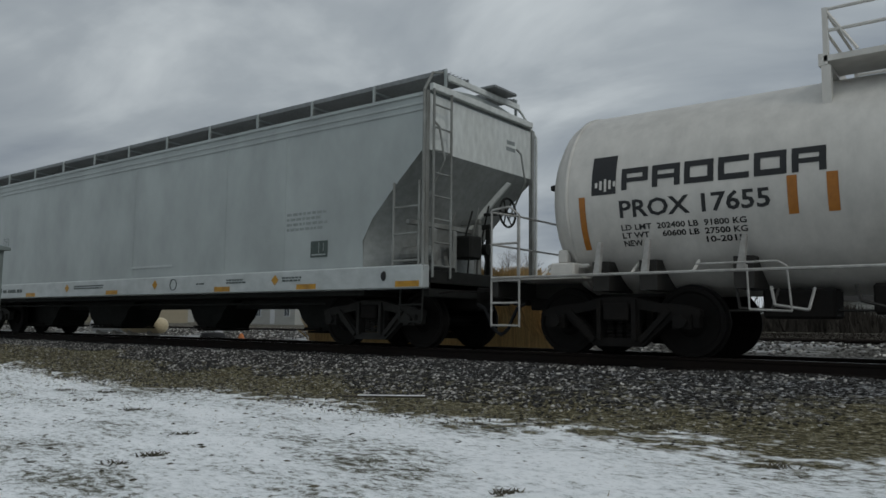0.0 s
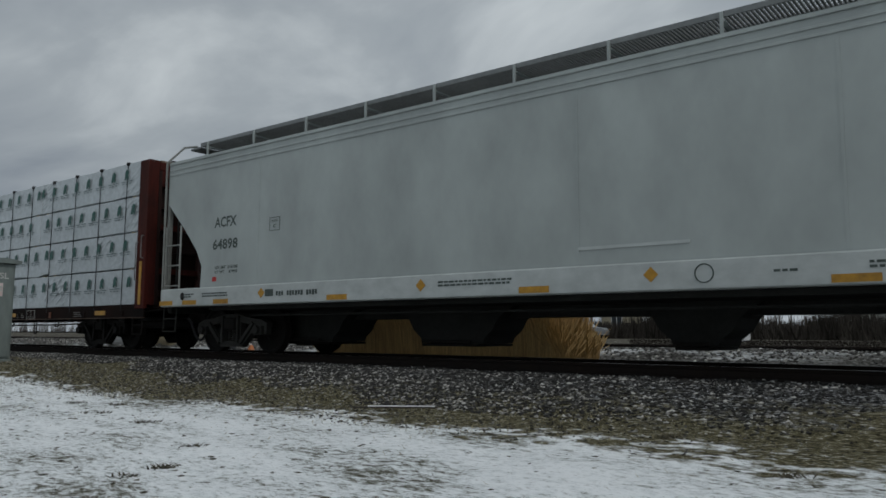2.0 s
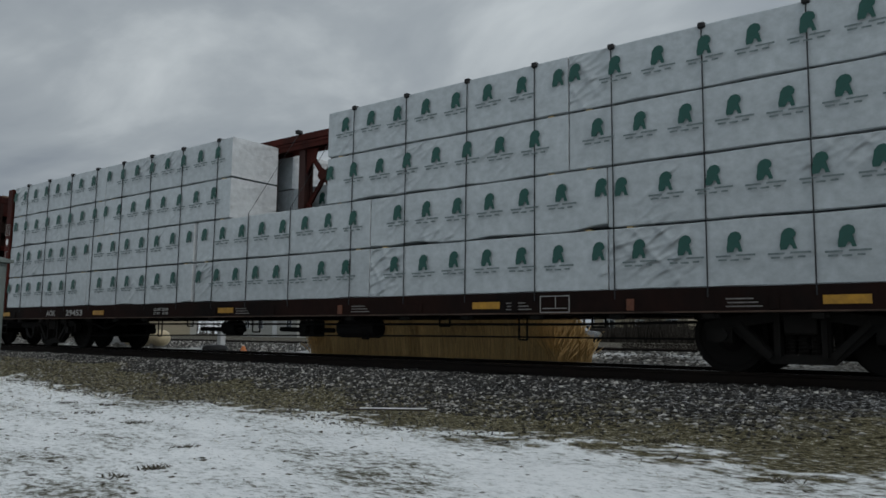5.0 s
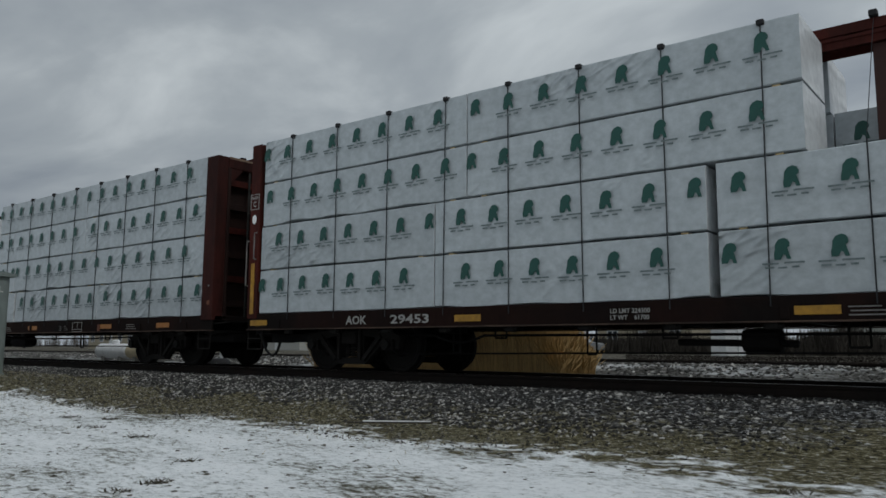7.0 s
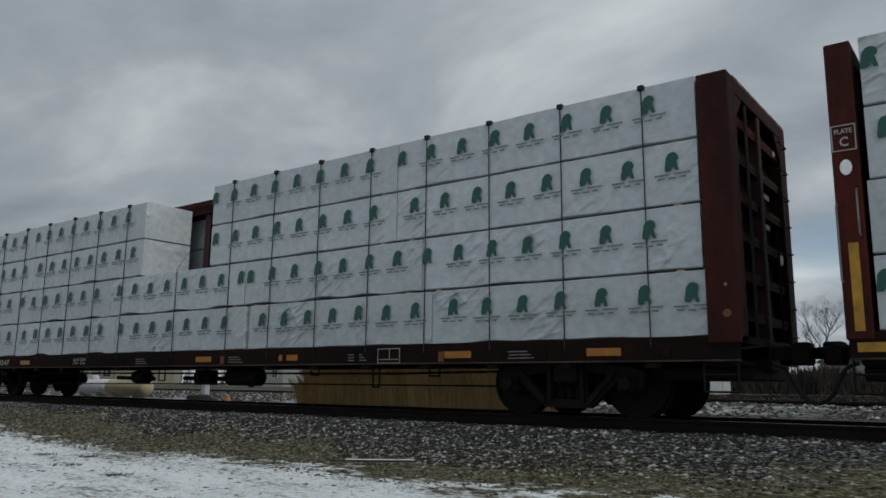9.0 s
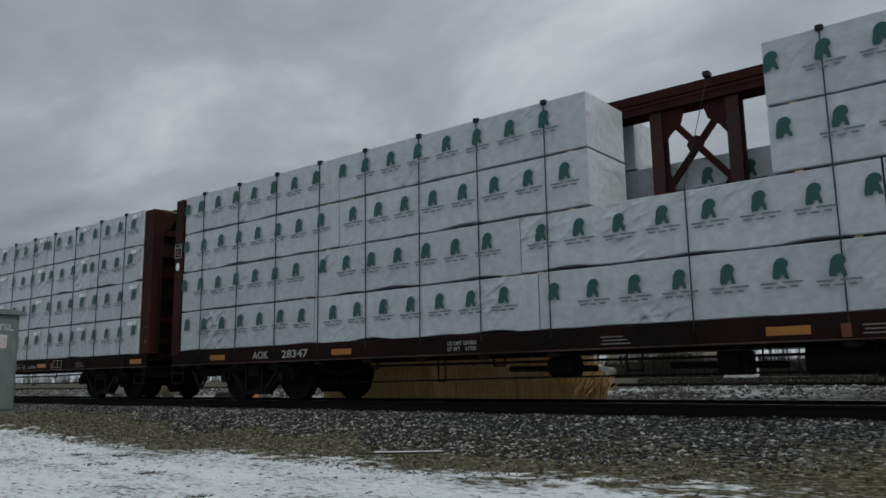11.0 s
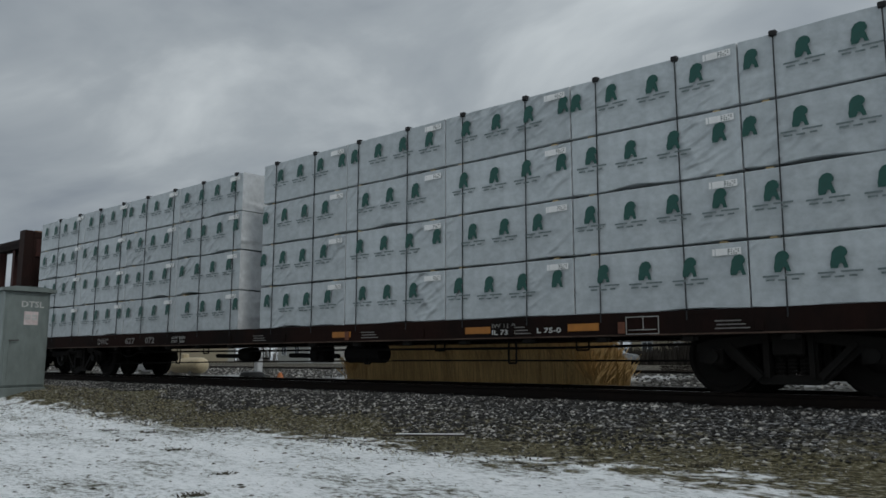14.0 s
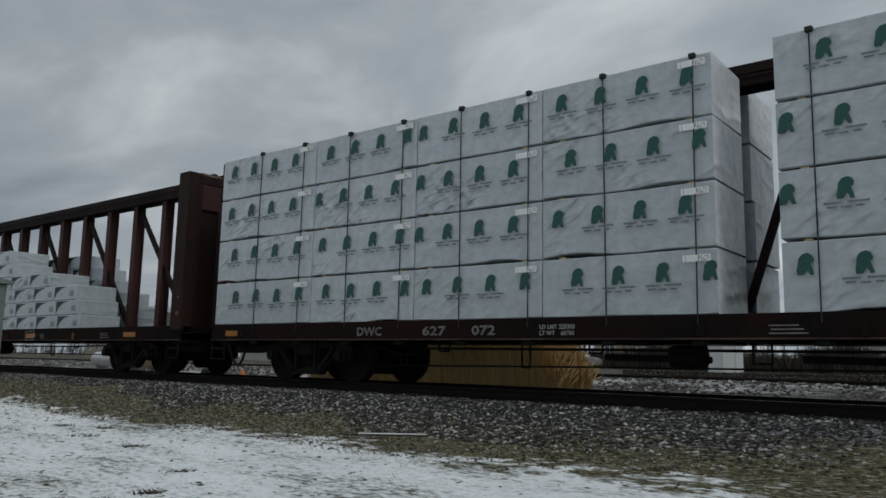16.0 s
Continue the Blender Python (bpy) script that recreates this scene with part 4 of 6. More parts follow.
        if x < half - 1.5:
            part("hanger", rods([(x, -0.9, 0.78), (x, -0.9, z), (x + w, -0.9, z), (x + w, -0.9, 0.78)], 0.015, 5), M["black"], car)
    for x in (8.1, 10.7):
        part("slack_adjuster", rods([(x - half, -0.6, 0.50), (x - half + 1.5, -0.62, 0.48)], 0.045, 8), M["black"], car)
    for s in (-1, 1):
        x = s * (half - 0.25)
        bm = rods([(x - 0.2, -1.40, 0.75), (x - 0.2, -1.41, 0.36), (x + 0.2, -1.41, 0.36), (x + 0.2, -1.40, 0.75)], 0.014, 5)
        rod(bm, (x - 0.2, -1.41, 0.56), (x + 0.2, -1.41, 0.56), 0.013, 5)
        part("sill_step", bm, M["truck"], car)
    return ride(car, u), u, half


# ---- wrapped lumber ----
def arch_mark():
    """A plain round-headed green shape with a notch, as printed on the wrap."""
    bm = bmesh.new()
    out = [(-0.095, 0.0), (-0.100, 0.06), (-0.085, 0.12), (-0.078, 0.19), (-0.035, 0.245), (0.03, 0.262), (0.08, 0.24), (0.105, 0.195), (0.098, 0.155), (0.065, 0.135), (0.085, 0.09), (0.10, 0.04), (0.112, 0.0), (0.058, 0.0),
           (0.045, 0.045), (0.018, 0.06), (0.0, 0.035), (-0.015, 0.0)]
    f = bm.faces.new([bm.verts.new((x * 0.88, 0, z * 0.95)) for x, z in out])
    bmesh.ops.triangulate(bm, faces=[f])
    return mesh_of(bm, "printed_mark", M["green"])


def small_print():
    bm = bmesh.new()
    for x0, x1, z in ((-0.22, -0.04, -0.055), (0.02, 0.24, -0.05), (-0.19, -0.09, -0.10), (-0.05, 0.05, -0.105), (0.10, 0.18, -0.10)):
        box(bm, x0, x1, -0.002, 0.0, z, z + 0.022)
    return mesh_of(bm, "caption", M["print"])


MARK, LINES = arch_mark(), small_print()
TAG = mesh_of(boxes((-0.15, 0.0, -0.003, 0, 0, 0.085), (-0.19, -0.16, -0.003, 0, 0.0, 0.085)), "printed_tag", M["tag"])
BITS = mesh_of(boxes(*[(-0.15 + 0.028 * (k % 5), -0.135 + 0.028 * (k % 5), -0.005, -0.003, 0.01 + 0.024 * (k // 5), 0.022 + 0.024 * (k // 5)) for k in range(15) if k % 4]), "tag_print", M["stencil"])
rnd = random.Random(7)


def bundle(u0, u1, z0, z1, near, depth=1.17, printed=True, tagged_end=False, phase=0.0):
    """One wrapped pack of lumber from u0 to u1; near: the side towards the camera."""
    n = max(6, int((u1 - u0) / 0.16))
    L = u1 - u0
    bm = bmesh.new()
    seed = rnd.uniform(0, 90)
    slack = rnd.choice((0.015, 0.02, 0.03, 0.075))

    def skin(x, z):
        e = math.sin(math.pi * min(1, max(0, x / L))) ** 0.3
        w = 0.016 * noise.noise((x * 1.7 + seed, z * 3.1, seed)) + 0.012 * noise.noise((x * 3.4 - z * 5 + seed, z * 4.0, 3.0))
        return w * e
    h = z1 - z0
    levels = [0.0, 0.012, 0.2 * h, 0.4 * h, 0.6 * h, 0.8 * h, h - 0.014, h]
    rows = len(levels) - 1
    front = []
    for j, z in enumerate(levels):
        edge = j in (0, rows)
        line = []
        for i in range(n + 1):
            x = L * i / n
            hang = slack * max(-0.2, noise.noise((x * 1.2 + seed, 8.0, 0))) - 0.004 if j < 2 else 0.008 * noise.noise((x * 1.1 + seed, 5.0, 1)) if j >= rows - 1 else 0
            line.append(bm.verts.new((x, 0.016 if edge else skin(x, z), z + hang)))
        front.append(line)
    back = [[bm.verts.new((L * i / n, depth, h * j)) for i in range(n + 1)] for j in (0, 1)]
    for j in range(rows):
        for i in range(n):
            f = bm.faces.new((front[j][i], front[j][i + 1], front[j + 1][i + 1], front[j + 1][i]))
            f.smooth = 0 < j < rows - 1
    for i in range(n):
        bm.faces.new((front[rows][i], front[rows][i + 1], back[1][i + 1], back[1][i]))
        bm.faces.new((back[0][i], back[0][i + 1], front[0][i + 1], front[0][i]))
        bm.faces.new((back[1][i], back[1][i + 1], back[0][i + 1], back[0][i]))
    # both end faces take the lighter copy of the wrap, brightened as if sunlit
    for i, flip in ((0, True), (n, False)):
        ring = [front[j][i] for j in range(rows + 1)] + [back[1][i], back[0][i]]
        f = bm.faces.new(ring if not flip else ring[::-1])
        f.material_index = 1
    crease = {v for line in (front[1], front[rows - 1]) for v in line} | {line[i] for line in front for i in (0, n)}
    for e in bm.edges:
        e.smooth = not (e.verts[0] in crease and e.verts[1] in crease)
    bmesh.ops.recalc_face_normals(bm, faces=bm.faces)
    me = mesh_of(bm, "wrap", [M["wrap"], M["wrap_end_lit"]])
    ob = thing("lumber_bundle", "white plastic-wrapped lumber bundle with green printed marks" if printed else "white plastic-wrapped lumber bundle stacked behind the spine girder", "lumber", group="lumber bundles on the flat cars")
    turn = Matrix() if near else pose(L, 0, 0, 0, 0, 180)
    part("wrap", me, None, ob, at=turn)
    if printed and near:
        x = max(phase, 0.09)
        while x < L - 0.07:
            z = h * 0.50 + rnd.uniform(-0.012, 0.012)
            part("printed_mark", MARK, None, ob, at=pose(x, -0.034, z, 0, rnd.uniform(-2, 2), 0))
            if 0.26 < x < L - 0.26:
                part("caption", LINES, None, ob, at=(x, -0.034, z))
            x += 0.600 if x > 0.1 else 0.600 - 0.09 + phase
        if tagged_end:
            part("printed_tag", TAG, None, ob, at=(L - 0.06, -0.036, h * 0.80))
            part("tag_print", BITS, None, ob, at=(L - 0.06, -0.036, h * 0.80))
            part("printed_tag", TAG, None, ob, at=(L - 0.22, -0.036, h * 0.80))
    y = YC - 0.215 - depth if near else YC + 0.215 + depth
    ride(ob, u0, y if near else YC + 0.215 + depth, z0)
    return ob


TIERS = (1.028, 1.86, 2.70, 3.53, 4.325)


def stack(tiers, phases, tags=False, far=True):
    """Tiers of bundles from the deck up; each tier is a row of (right, left) ends."""
    for k, row in enumerate(tiers):
        z0, z1 = TIERS[k], TIERS[k + 1] - (0.034 if k < 3 else 0)
        for (r, l), shift in zip(row, phases[k]):
            j = rnd.uniform(-0.03, 0.03)
            bundle(l + 0.012, r - 0.012, z0, z1, True, printed=True, tagged_end=tags, phase=shift)
            if far:
                bundle(l + 0.012 + j, r - 0.012 + j, z0, z1, False, printed=False)
            if k:
                dunnage(l + 0.25, z0 - 0.034)
                dunnage(r - 0.35, z0 - 0.034)


DUNNAGE = mesh_of(boxes((0, 0.09, 0.03, 1.12, 0.004, 0.024)), "strip", M["board"])


def dunnage(u, z):
    """A board strip between two tiers."""
    ob = thing("dunnage_strip", "thin board strip between lumber tiers", "board", group="dunnage strips between tiers")
    part("strip", DUNNAGE, None, ob)
    ride(ob, u, YC - 0.215 - 1.17, z)


def tie_downs(car, u, spots, top):
    """Cables over the load, each with its rubber corner block."""
    for x in spots:
        lean = rnd.uniform(-0.02, 0.03)
        y = -1.405
        bm = bmesh.new()
        rod(bm, (x - u, y, 0.90), (x - u + lean, y, top), 0.009, 5)
        rod(bm, (x - u + lean, y, top), (x - u + lean, -0.1, top + 0.10), 0.009, 5)
        part("tie_down_cable", bm, M["strap"], car, "dark steel tie-down cable")
        bm = boxes((x - u - 0.07, x - u + 0.07, -1.40, -1.30, 0.64, 0.712), bevel=0.008)
        rod(bm, (x - u - 0.10, -1.36, 0.675), (x - u + 0.12, -1.36, 0.675), 0.03, 8)
        part("cable_winch", bm, M["truck"], car)
        part("corner_block", boxes((x - u + lean - 0.045, x - u + lean + 0.045, -1.428, -1.30, top - 0.06, top + 0.012), bevel=0.012), M["rubber"], car, "black rubber corner block")


def spaced(a, b, d=1.262):
    out = []
    x = a
    while x > b:
        out.append(x)
        x -= d
    return out


def gap_bundle(right, left, first):
    ob = bundle(left + 0.012, right - 0.012, TIERS[2], TIERS[3] - 0.034, False, printed=False)
    x = first
    while x < right - left - 0.1:
        part("printed_mark", MARK, None, ob, at=(x, -1.176, 0.40))
        part("caption", LINES, None, ob, at=(x, -1.176, 0.40))
        x += 0.6


def gap_cable(car, x):
    """A tie-down that runs from the top of the spine over the lower tiers."""
    bm = bmesh.new()
    rod(bm, (x, -0.18, 4.56), (x + 0.02, -1.40, 2.72), 0.005, 5)
    rod(bm, (x + 0.02, -1.405, 2.71), (x + 0.02, -1.405, 0.90), 0.009, 5)
    part("tie_down_cable", bm, M["strap"], car)
    part("corner_block", boxes((x - 0.05, x + 0.05, -0.25, -0.12, 4.54, 4.62), bevel=0.012), M["rubber"], car)


DIMS = ("LD LMT 224300", "LT WT    61700")
car_a, ua, half_a = flat_car(-26.39, -49.19, "oxide-red centre-beam flat car with wrapped lumber, gap in upper tiers", (("AOK", 2.64, 0.48), ("29453", 3.65, 0.80)), DIMS, (-48.85, -44.0, -39.2, -33.04, -28.29), plates=(False, True), strips=(True, True), spine="oxide", frame_at=-32.2, anchor=-38.58)
up_a = [(-26.80, -31.67), (-31.67, -36.48), (-39.22, -44.03), (-44.03, -48.85)]
lo_a = [(-26.80, -31.10), (-31.10, -35.40), (-35.40, -40.27), (-40.38, -44.65), (-44.65, -48.88)]
stack([lo_a, lo_a, up_a, up_a], [(0.42, 0.55, 0.12, 0.60, 0.0), (0.19, 0.60, 0.26, 0.51, 0.52), (0.43, 0.06, 0.07, 0.20), (0.09, 0.44, 0.16, 0.05)])
tie_downs(car_a, ua, spaced(-27.38, -36.15, 1.210) + spaced(-39.69, -48.6, 1.195), 4.335)
gap_bundle(-36.48, -39.22, 0.30)
gap_cable(car_a, -38.63 - ua)
gap_cable(car_a, -37.42 - ua)

car_c, uc, half_c = flat_car(-50.29, -72.87, "oxide-red centre-beam flat car full of wrapped lumber", (("AOK", 2.75, 0.47), ("28347", 3.6, 0.72)), DIMS, (-52.03, -54.36, -58.03, -60.45, -67.7, -71.24), plates=(False, True), frame_at=-56.0, paint="oxide_worn", spine="oxide_worn", anchor=-62.38)
up_c = [(-50.69, -55.61), (-55.61, -60.48), (-62.85, -67.79), (-67.79, -72.57)]
lo_c = [(-50.69, -55.06), (-55.06, -59.34), (-59.34, -64.01), (-64.01, -68.41), (-68.41, -72.59)]
lo_c1 = [(-50.50, -54.86), (-54.86, -59.17), (-59.27, -63.73), (-63.73, -68.42), (-68.42, -72.59)]
stack([lo_c1, lo_c, up_c, up_c], [(0.40, 0.38, 0.24, 0.49, 0.24), (0.09, 0.16, 0.35, 0.21, 0.07), (0.37, 0.17, 0.35, 0.10), (0.09, 0.06, 0.05, -0.03)])
tie_downs(car_c, uc, spaced(-51.39, -60.30, 1.204) + spaced(-63.55, -72.40, 1.19), 4.335)
gap_bundle(-60.48, -62.85, 0.45)
gap_cable(car_c, -61.55 - uc)

car_e, ue, half_e = flat_car(-73.88, -96.91, "oxide-red centre-beam flat car with a narrow gap in its lumber load", (("DWC", 4.0, 0.55), ("627", 5.4, 0.46), ("072", 6.34, 0.42)), ("LD LMT 225300", "LT WT    60700"), (-74.3, -78.9, -80.72, -83.78, -96.2), wide=1.36, frame_at=-78.33, rising=True, paint="oxide_worn")
row_e = [(-74.28, -76.64), (-76.64, -79.03), (-79.03, -81.38), (-81.38, -83.73), (-83.73, -86.22), (-86.94, -89.38), (-89.38, -91.72), (-91.72, -94.10), (-94.10, -96.84)]
stack([row_e] * 4, [(0.37, 0.45, 0.27, 0.46, 0.24, 0.54, 0.26, 0.39, 0.63), (0.30, 0.27, 0.56, 0.37, 0.09, 0.25, 0.05, 0.26, 0.52), (0.07, 0.31, 0.38, 0.50, 0.11, 0.45, 0.05, 0.13, 0.36),
                    (0.15, 0.05, 0.43, 0.20, 0.55, 0.31, 0.13, 0.37, 0.38)], tags=True)
tie_downs(car_e, ue, spaced(-75.03, -86.10, 1.199) + spaced(-87.20, -96.39, 1.205), 4.335)
writing("stencil", "IL 73-0", car_e, (-80.45 - ue, -1.409, 0.775), 0.075, 0.42, "white")
writing("stencil", "L 75-0", car_e, (-79.65 - ue, -1.409, 0.785), 0.075, 0.40, "white")
writing("stencil", "IW 11-0", car_e, (-80.45 - ue, -1.409, 0.875), 0.065, 0.42, "dim")

car_f, uf, half_f = flat_car(-97.96, -120.88, "rust-brown centre-beam flat car, half empty, spine girder bare", (), (), (-99.9, -104.6, -109.3), paint="oxide_brown", posts=17, flat=True)


def small_pack(u, y, z, label="low white pack of boards with a dark corner mark"):
    ob = thing("board_pack", label, "lumber", group="low packs on the half-empty car")
    part("wrap", PACK, None, ob)
    part("corner_mark", PACK_MARK, None, ob)
    part("label", PACK_LABEL, None, ob)
    ride(ob, u, y, z)


PACK = mesh_of(boxes((0, 1.10, 0, 1.05, 0, 0.365), bevel=0.02), "wrap", M["wrap"])
bm = bmesh.new()
bm.faces.new([bm.verts.new(p) for p in ((0.03, -0.004, 0.03), (0.16, -0.004, 0.19), (0.36, -0.004, 0.29), (0.66, -0.004, 0.34), (0.03, -0.004, 0.34))])
PACK_MARK = mesh_of(bm, "corner_mark", M["letter"])
PACK_LABEL = mesh_of(boxes((0.80, 1.0, -0.005, -0.002, 0.09, 0.22)), "label", M["faded"])
# right end of each tier, and how many packs it has, on the near and the far side
TIERS = (((-102.22, 13), (-102.35, 13), (-102.50, 13), (-103.9, 5), (-106.0, 8), (-106.3, 8)), ((-102.95, 12), (-103.0, 12), (-103.6, 11), (-104.2, 10), (-104.9, 9), (-105.3, 8)))
for y, tiers in zip((YC - 1.38, YC + 0.22), TIERS):
    for tier, (right, count) in enumerate(tiers):
        for k in range(count):
            small_pack(right - 1.10 - k * 1.12, y, 0.98 + tier * 0.37)


# ---- covered hopper car ----
def hopper_car():
    ur, ul = -7.32, -25.28
    u = (ur + ul) / 2
    half = (ur - ul) / 2
    car = thing("covered_hopper_car", "grey covered hopper car with dark stencils and shade-dark outlet bays", "railway car")
    ys = -1.63
    prof = [(half - 0.06, 4.0), (half - 0.06, 3.10), (half - 0.68, 2.52), (half - 1.12, 2.06), (half - 1.32, 1.72), (half - 1.30, 1.40), (half - 1.30, 1.25)]
    outline = prof + [(-x, z) for x, z in reversed(prof)]
    bm = bmesh.new()
    slab(bm, outline, ys, -ys)
    side = part("body", bm, [M["hopper"], M["hopper_lit_white"], M["hopper_shade_grime"]], car)
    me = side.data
    # painted light on the ends: sunlit above, shade mixed with grime below
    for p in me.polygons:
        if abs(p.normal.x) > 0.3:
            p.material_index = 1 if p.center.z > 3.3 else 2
    # roof: a low arch over the body
    bm = bmesh.new()
    arc = [(-1.63 + 3.26 * k / 14, 4.002 + 0.26 * math.sin(math.pi * k / 14) ** 0.75) for k in range(15)]
    r0 = [bm.verts.new((-half + 0.06, y, z)) for y, z in arc]
    r1 = [bm.verts.new((half - 0.06, y, z)) for y, z in arc]
    for k in range(14):
        bm.faces.new((r0[k], r1[k], r1[k + 1], r0[k + 1]))
    bm.faces.new(r0)
    bm.faces.new(r1[::-1])
    bmesh.ops.recalc_face_normals(bm, faces=bm.faces)
    part("roof", bm, M["hopper"], car, smooth=True)
    # ribs of the eave
    for z, d in ((3.95, 0.03), (3.82, 0.018), (3.72, 0.018)):
        part("eave_rib", boxes((-half + 0.06, half - 0.06, ys - d, ys - 0.002, z - 0.018, z + 0.018), bevel=0.004), M["hopper"], car)
    for s in (-1, 1):
        y0, y1 = sorted((s * 1.70, s * 1.52))
        part("side_sill", boxes((-half, half, y0, y1, 0.925, 1.29), bevel=0.02), M["sill"], car, "light grey side sill")
    # sheet joints, hardly proud
    for x in (-5.9, 0.80, 4.02, 5.73):
        part("sheet_joint", boxes((x - 0.02, x + 0.02, ys - 0.005, ys - 0.001, 1.32, 3.7)), M["hopper"], car)
    part("sheet_joint", boxes((0.80, 2.31, ys - 0.012, ys - 0.002, 1.50, 1.54)), M["sill"], car)
    # roof walk: grating on brackets along each side
    for s in (-1, 1):
        root = part("roof_walk", boxes((-half + 0.25, half - 0.1, *sorted((s * 1.02, s * 1.04)), 4.45, 4.525), (-half + 0.25, half - 0.1, *sorted((s * 0.40, s * 0.42)), 4.41, 4.51)), M["grating"], car, "galvanised grating walkway")
        bm = bmesh.new()
        x = -half + 0.25
        while x < half - 0.12:
            box(bm, x, x + 0.024, *sorted((s * 0.422, s * 1.018)), 4.45, 4.485)
            x += 0.055
        for k in range(6):
            y = s * (0.50 + 0.1 * k)
            box(bm, -half + 0.25, half - 0.1, y - 0.004, y + 0.004, 4.486, 4.496)
        part("grate", bm, M["grating"], root)
        for k in range(12):
            x = -half + 0.55 + k * 1.575
            bm = boxes((x - 0.022, x + 0.022, *sorted((s * 1.045, s * 1.075)), 4.14, 4.51), (x - 0.03, x + 0.03, *sorted((s * 0.42, s * 1.05)), 4.385, 4.408))
            part("bracket", bm, M["hopper"], root)
    # hatches between the walks
    part("hatch_trough", boxes((-half + 1.2, half - 1.2, -0.32, 0.32, 4.30, 4.42), bevel=0.03), M["hopper"], car)
    part("end_platform", boxes((half - 0.12, half + 0.20, -0.05, 0.65, 4.42, 4.47), bevel=0.01), M["grating"], car)
    part("end_platform", boxes((-half - 0.12, -half + 0.24, -1.04, 1.04, 4.40, 4.45), bevel=0.01), M["grating"], car)
    # ends: slope sheets run down to the middle, posts, ladders, floor
    for s in (-1, 1):
        X = s * half
        bm = bmesh.new()
        # the sheet that slopes in under the end, bellied towards the middle
        belly = 0.66
        grid = []
        for d, z in ((0.07, 3.10), (0.40, 2.80), (0.70, 2.51), (0.92, 2.28), (1.14, 2.04), (1.32, 1.72), (1.31, 1.45), (1.31, 1.24)):
            w = (3.10 - z) / 1.86
            grid.append([bm.verts.new((X - s * (d - 0.012 - belly * w * (1 - (k / 8) ** 2)), 1.615 * k / 8, z)) for k in range(-8, 9)])
        for p, q in zip(grid, grid[1:]):
            for k in range(16):
                bm.faces.new((p[k], p[k + 1], q[k + 1], q[k]) if s > 0 else (p[k + 1], p[k], q[k], q[k + 1]))
        # underside of the slope: its colour holds shade as well as dirt
        part("slope_sheet", bm, M["hopper_shade_grime"], car, smooth=True)
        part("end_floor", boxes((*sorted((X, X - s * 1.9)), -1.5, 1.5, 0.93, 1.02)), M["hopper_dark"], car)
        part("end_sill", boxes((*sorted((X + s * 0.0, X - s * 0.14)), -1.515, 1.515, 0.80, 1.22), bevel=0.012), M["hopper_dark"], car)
        for y in (-1.58, 1.58):
            x0, x1 = sorted((X - s * 0.02, X - s * 0.10))
            part("corner_post", boxes((x0, x1, y - 0.04, y + 0.04, 1.22, 4.02)), M["end_steel"], car)
        for y, d in ((0.25, 0.30), (0.95, 0.55)):
            part("end_strut", boxes((*sorted((X - s * d, X - s * (d + 0.09))), y - 0.05, y + 0.05, 1.022, 2.12), (*sorted((X - s * d, X - s * (d + 0.42))), y - 0.04, y + 0.04, 2.13, 2.22), bevel=0.008), M["end_steel"] if d < 0.5 else M["hopper_dark"], car)
        if s > 0:
            ladder(car, X + s * 0.05, -1.52, 1.1, 4.05, 0.45, across="y", material="end_steel")
            part("end_head_beam", boxes((X - 0.07, X + 0.02, -1.50, 1.50, 4.05, 4.16), (X - 0.05, X + 0.01, -1.05, 1.05, 4.30, 4.40), bevel=0.01), M["hopper_lit_white"], car)
            for y in (-1.45, 0.95):
                part("grab_iron", rods([(X + 0.0, y, 3.55), (X + 0.08, y + 0.03, 3.45), (X + 0.09, y + 0.16, 2.95), (X - 0.30, y + 0.20, 2.30)], 0.018, 6), M["end_steel"], car)
            bm = bmesh.new()
            beam(bm, (X - 0.16, 0.95, 2.95), (X - 0.75, 0.55, 2.10), 0.09, 0.06)
            part("end_brace", bm, M["hopper_lit_white"], car)
            part("small_stencil", boxes((X - 0.058, X - 0.055, 0.72, 0.98, 3.62, 3.69), (X - 0.058, X - 0.055, 0.70, 1.0, 3.50, 3.57)), M["faded"], car)
        x = X - s * 0.10 if s < 0 else X - 0.62
        ladder(car, x, -1.67, 1.15, 2.6, 0.52, step=0.42, material="end_steel")
        bm = rods([(X - s * 0.02, -1.67, 1.2), (X - s * 0.02, -1.68, 4.0), (X - s * 0.12, -1.35, 4.38), (X - s * 0.14, -1.05, 4.46)], 0.024, 6)
        part("corner_rail", bm, M["end_steel"], car)
        bm = rods([(X - s * 0.02, 1.67, 1.2), (X - s * 0.02, 1.68, 3.9), (X - s * 0.12, 1.35, 4.30), (X - s * 0.14, 1.05, 4.46)], 0.024, 6)
        part("corner_rail", bm, M["hopper_lit_white"], car)
        truck(car, s * (half - 1.62), "truck_dusty")
        coupler(car, X, s)
        bm = rods([(X - s * 0.05, -1.62, 0.93), (X - s * 0.05, -1.64, 0.42), (X - s * 0.50, -1.64, 0.42), (X - s * 0.50, -1.62, 0.93)], 0.016, 5)
        rod(bm, (X - s * 0.05, -1.64, 0.68), (X - s * 0.50, -1.64, 0.68), 0.014, 5)
        part("sill_step", bm, M["hopper_dark"], car)
    # brake gear on the end
    bm = bmesh.new()
    ring = [(half + 0.14, 0.45 + 0.25 * math.cos(k * math.pi / 9), 2.32 + 0.25 * math.sin(k * math.pi / 9)) for k in range(19)]
    rods(ring, 0.02, 6, bm)
    for k in range(0, 18, 3):
        rod(bm, ring[k], (half + 0.10, 0.45, 2.32), 0.014, 5)
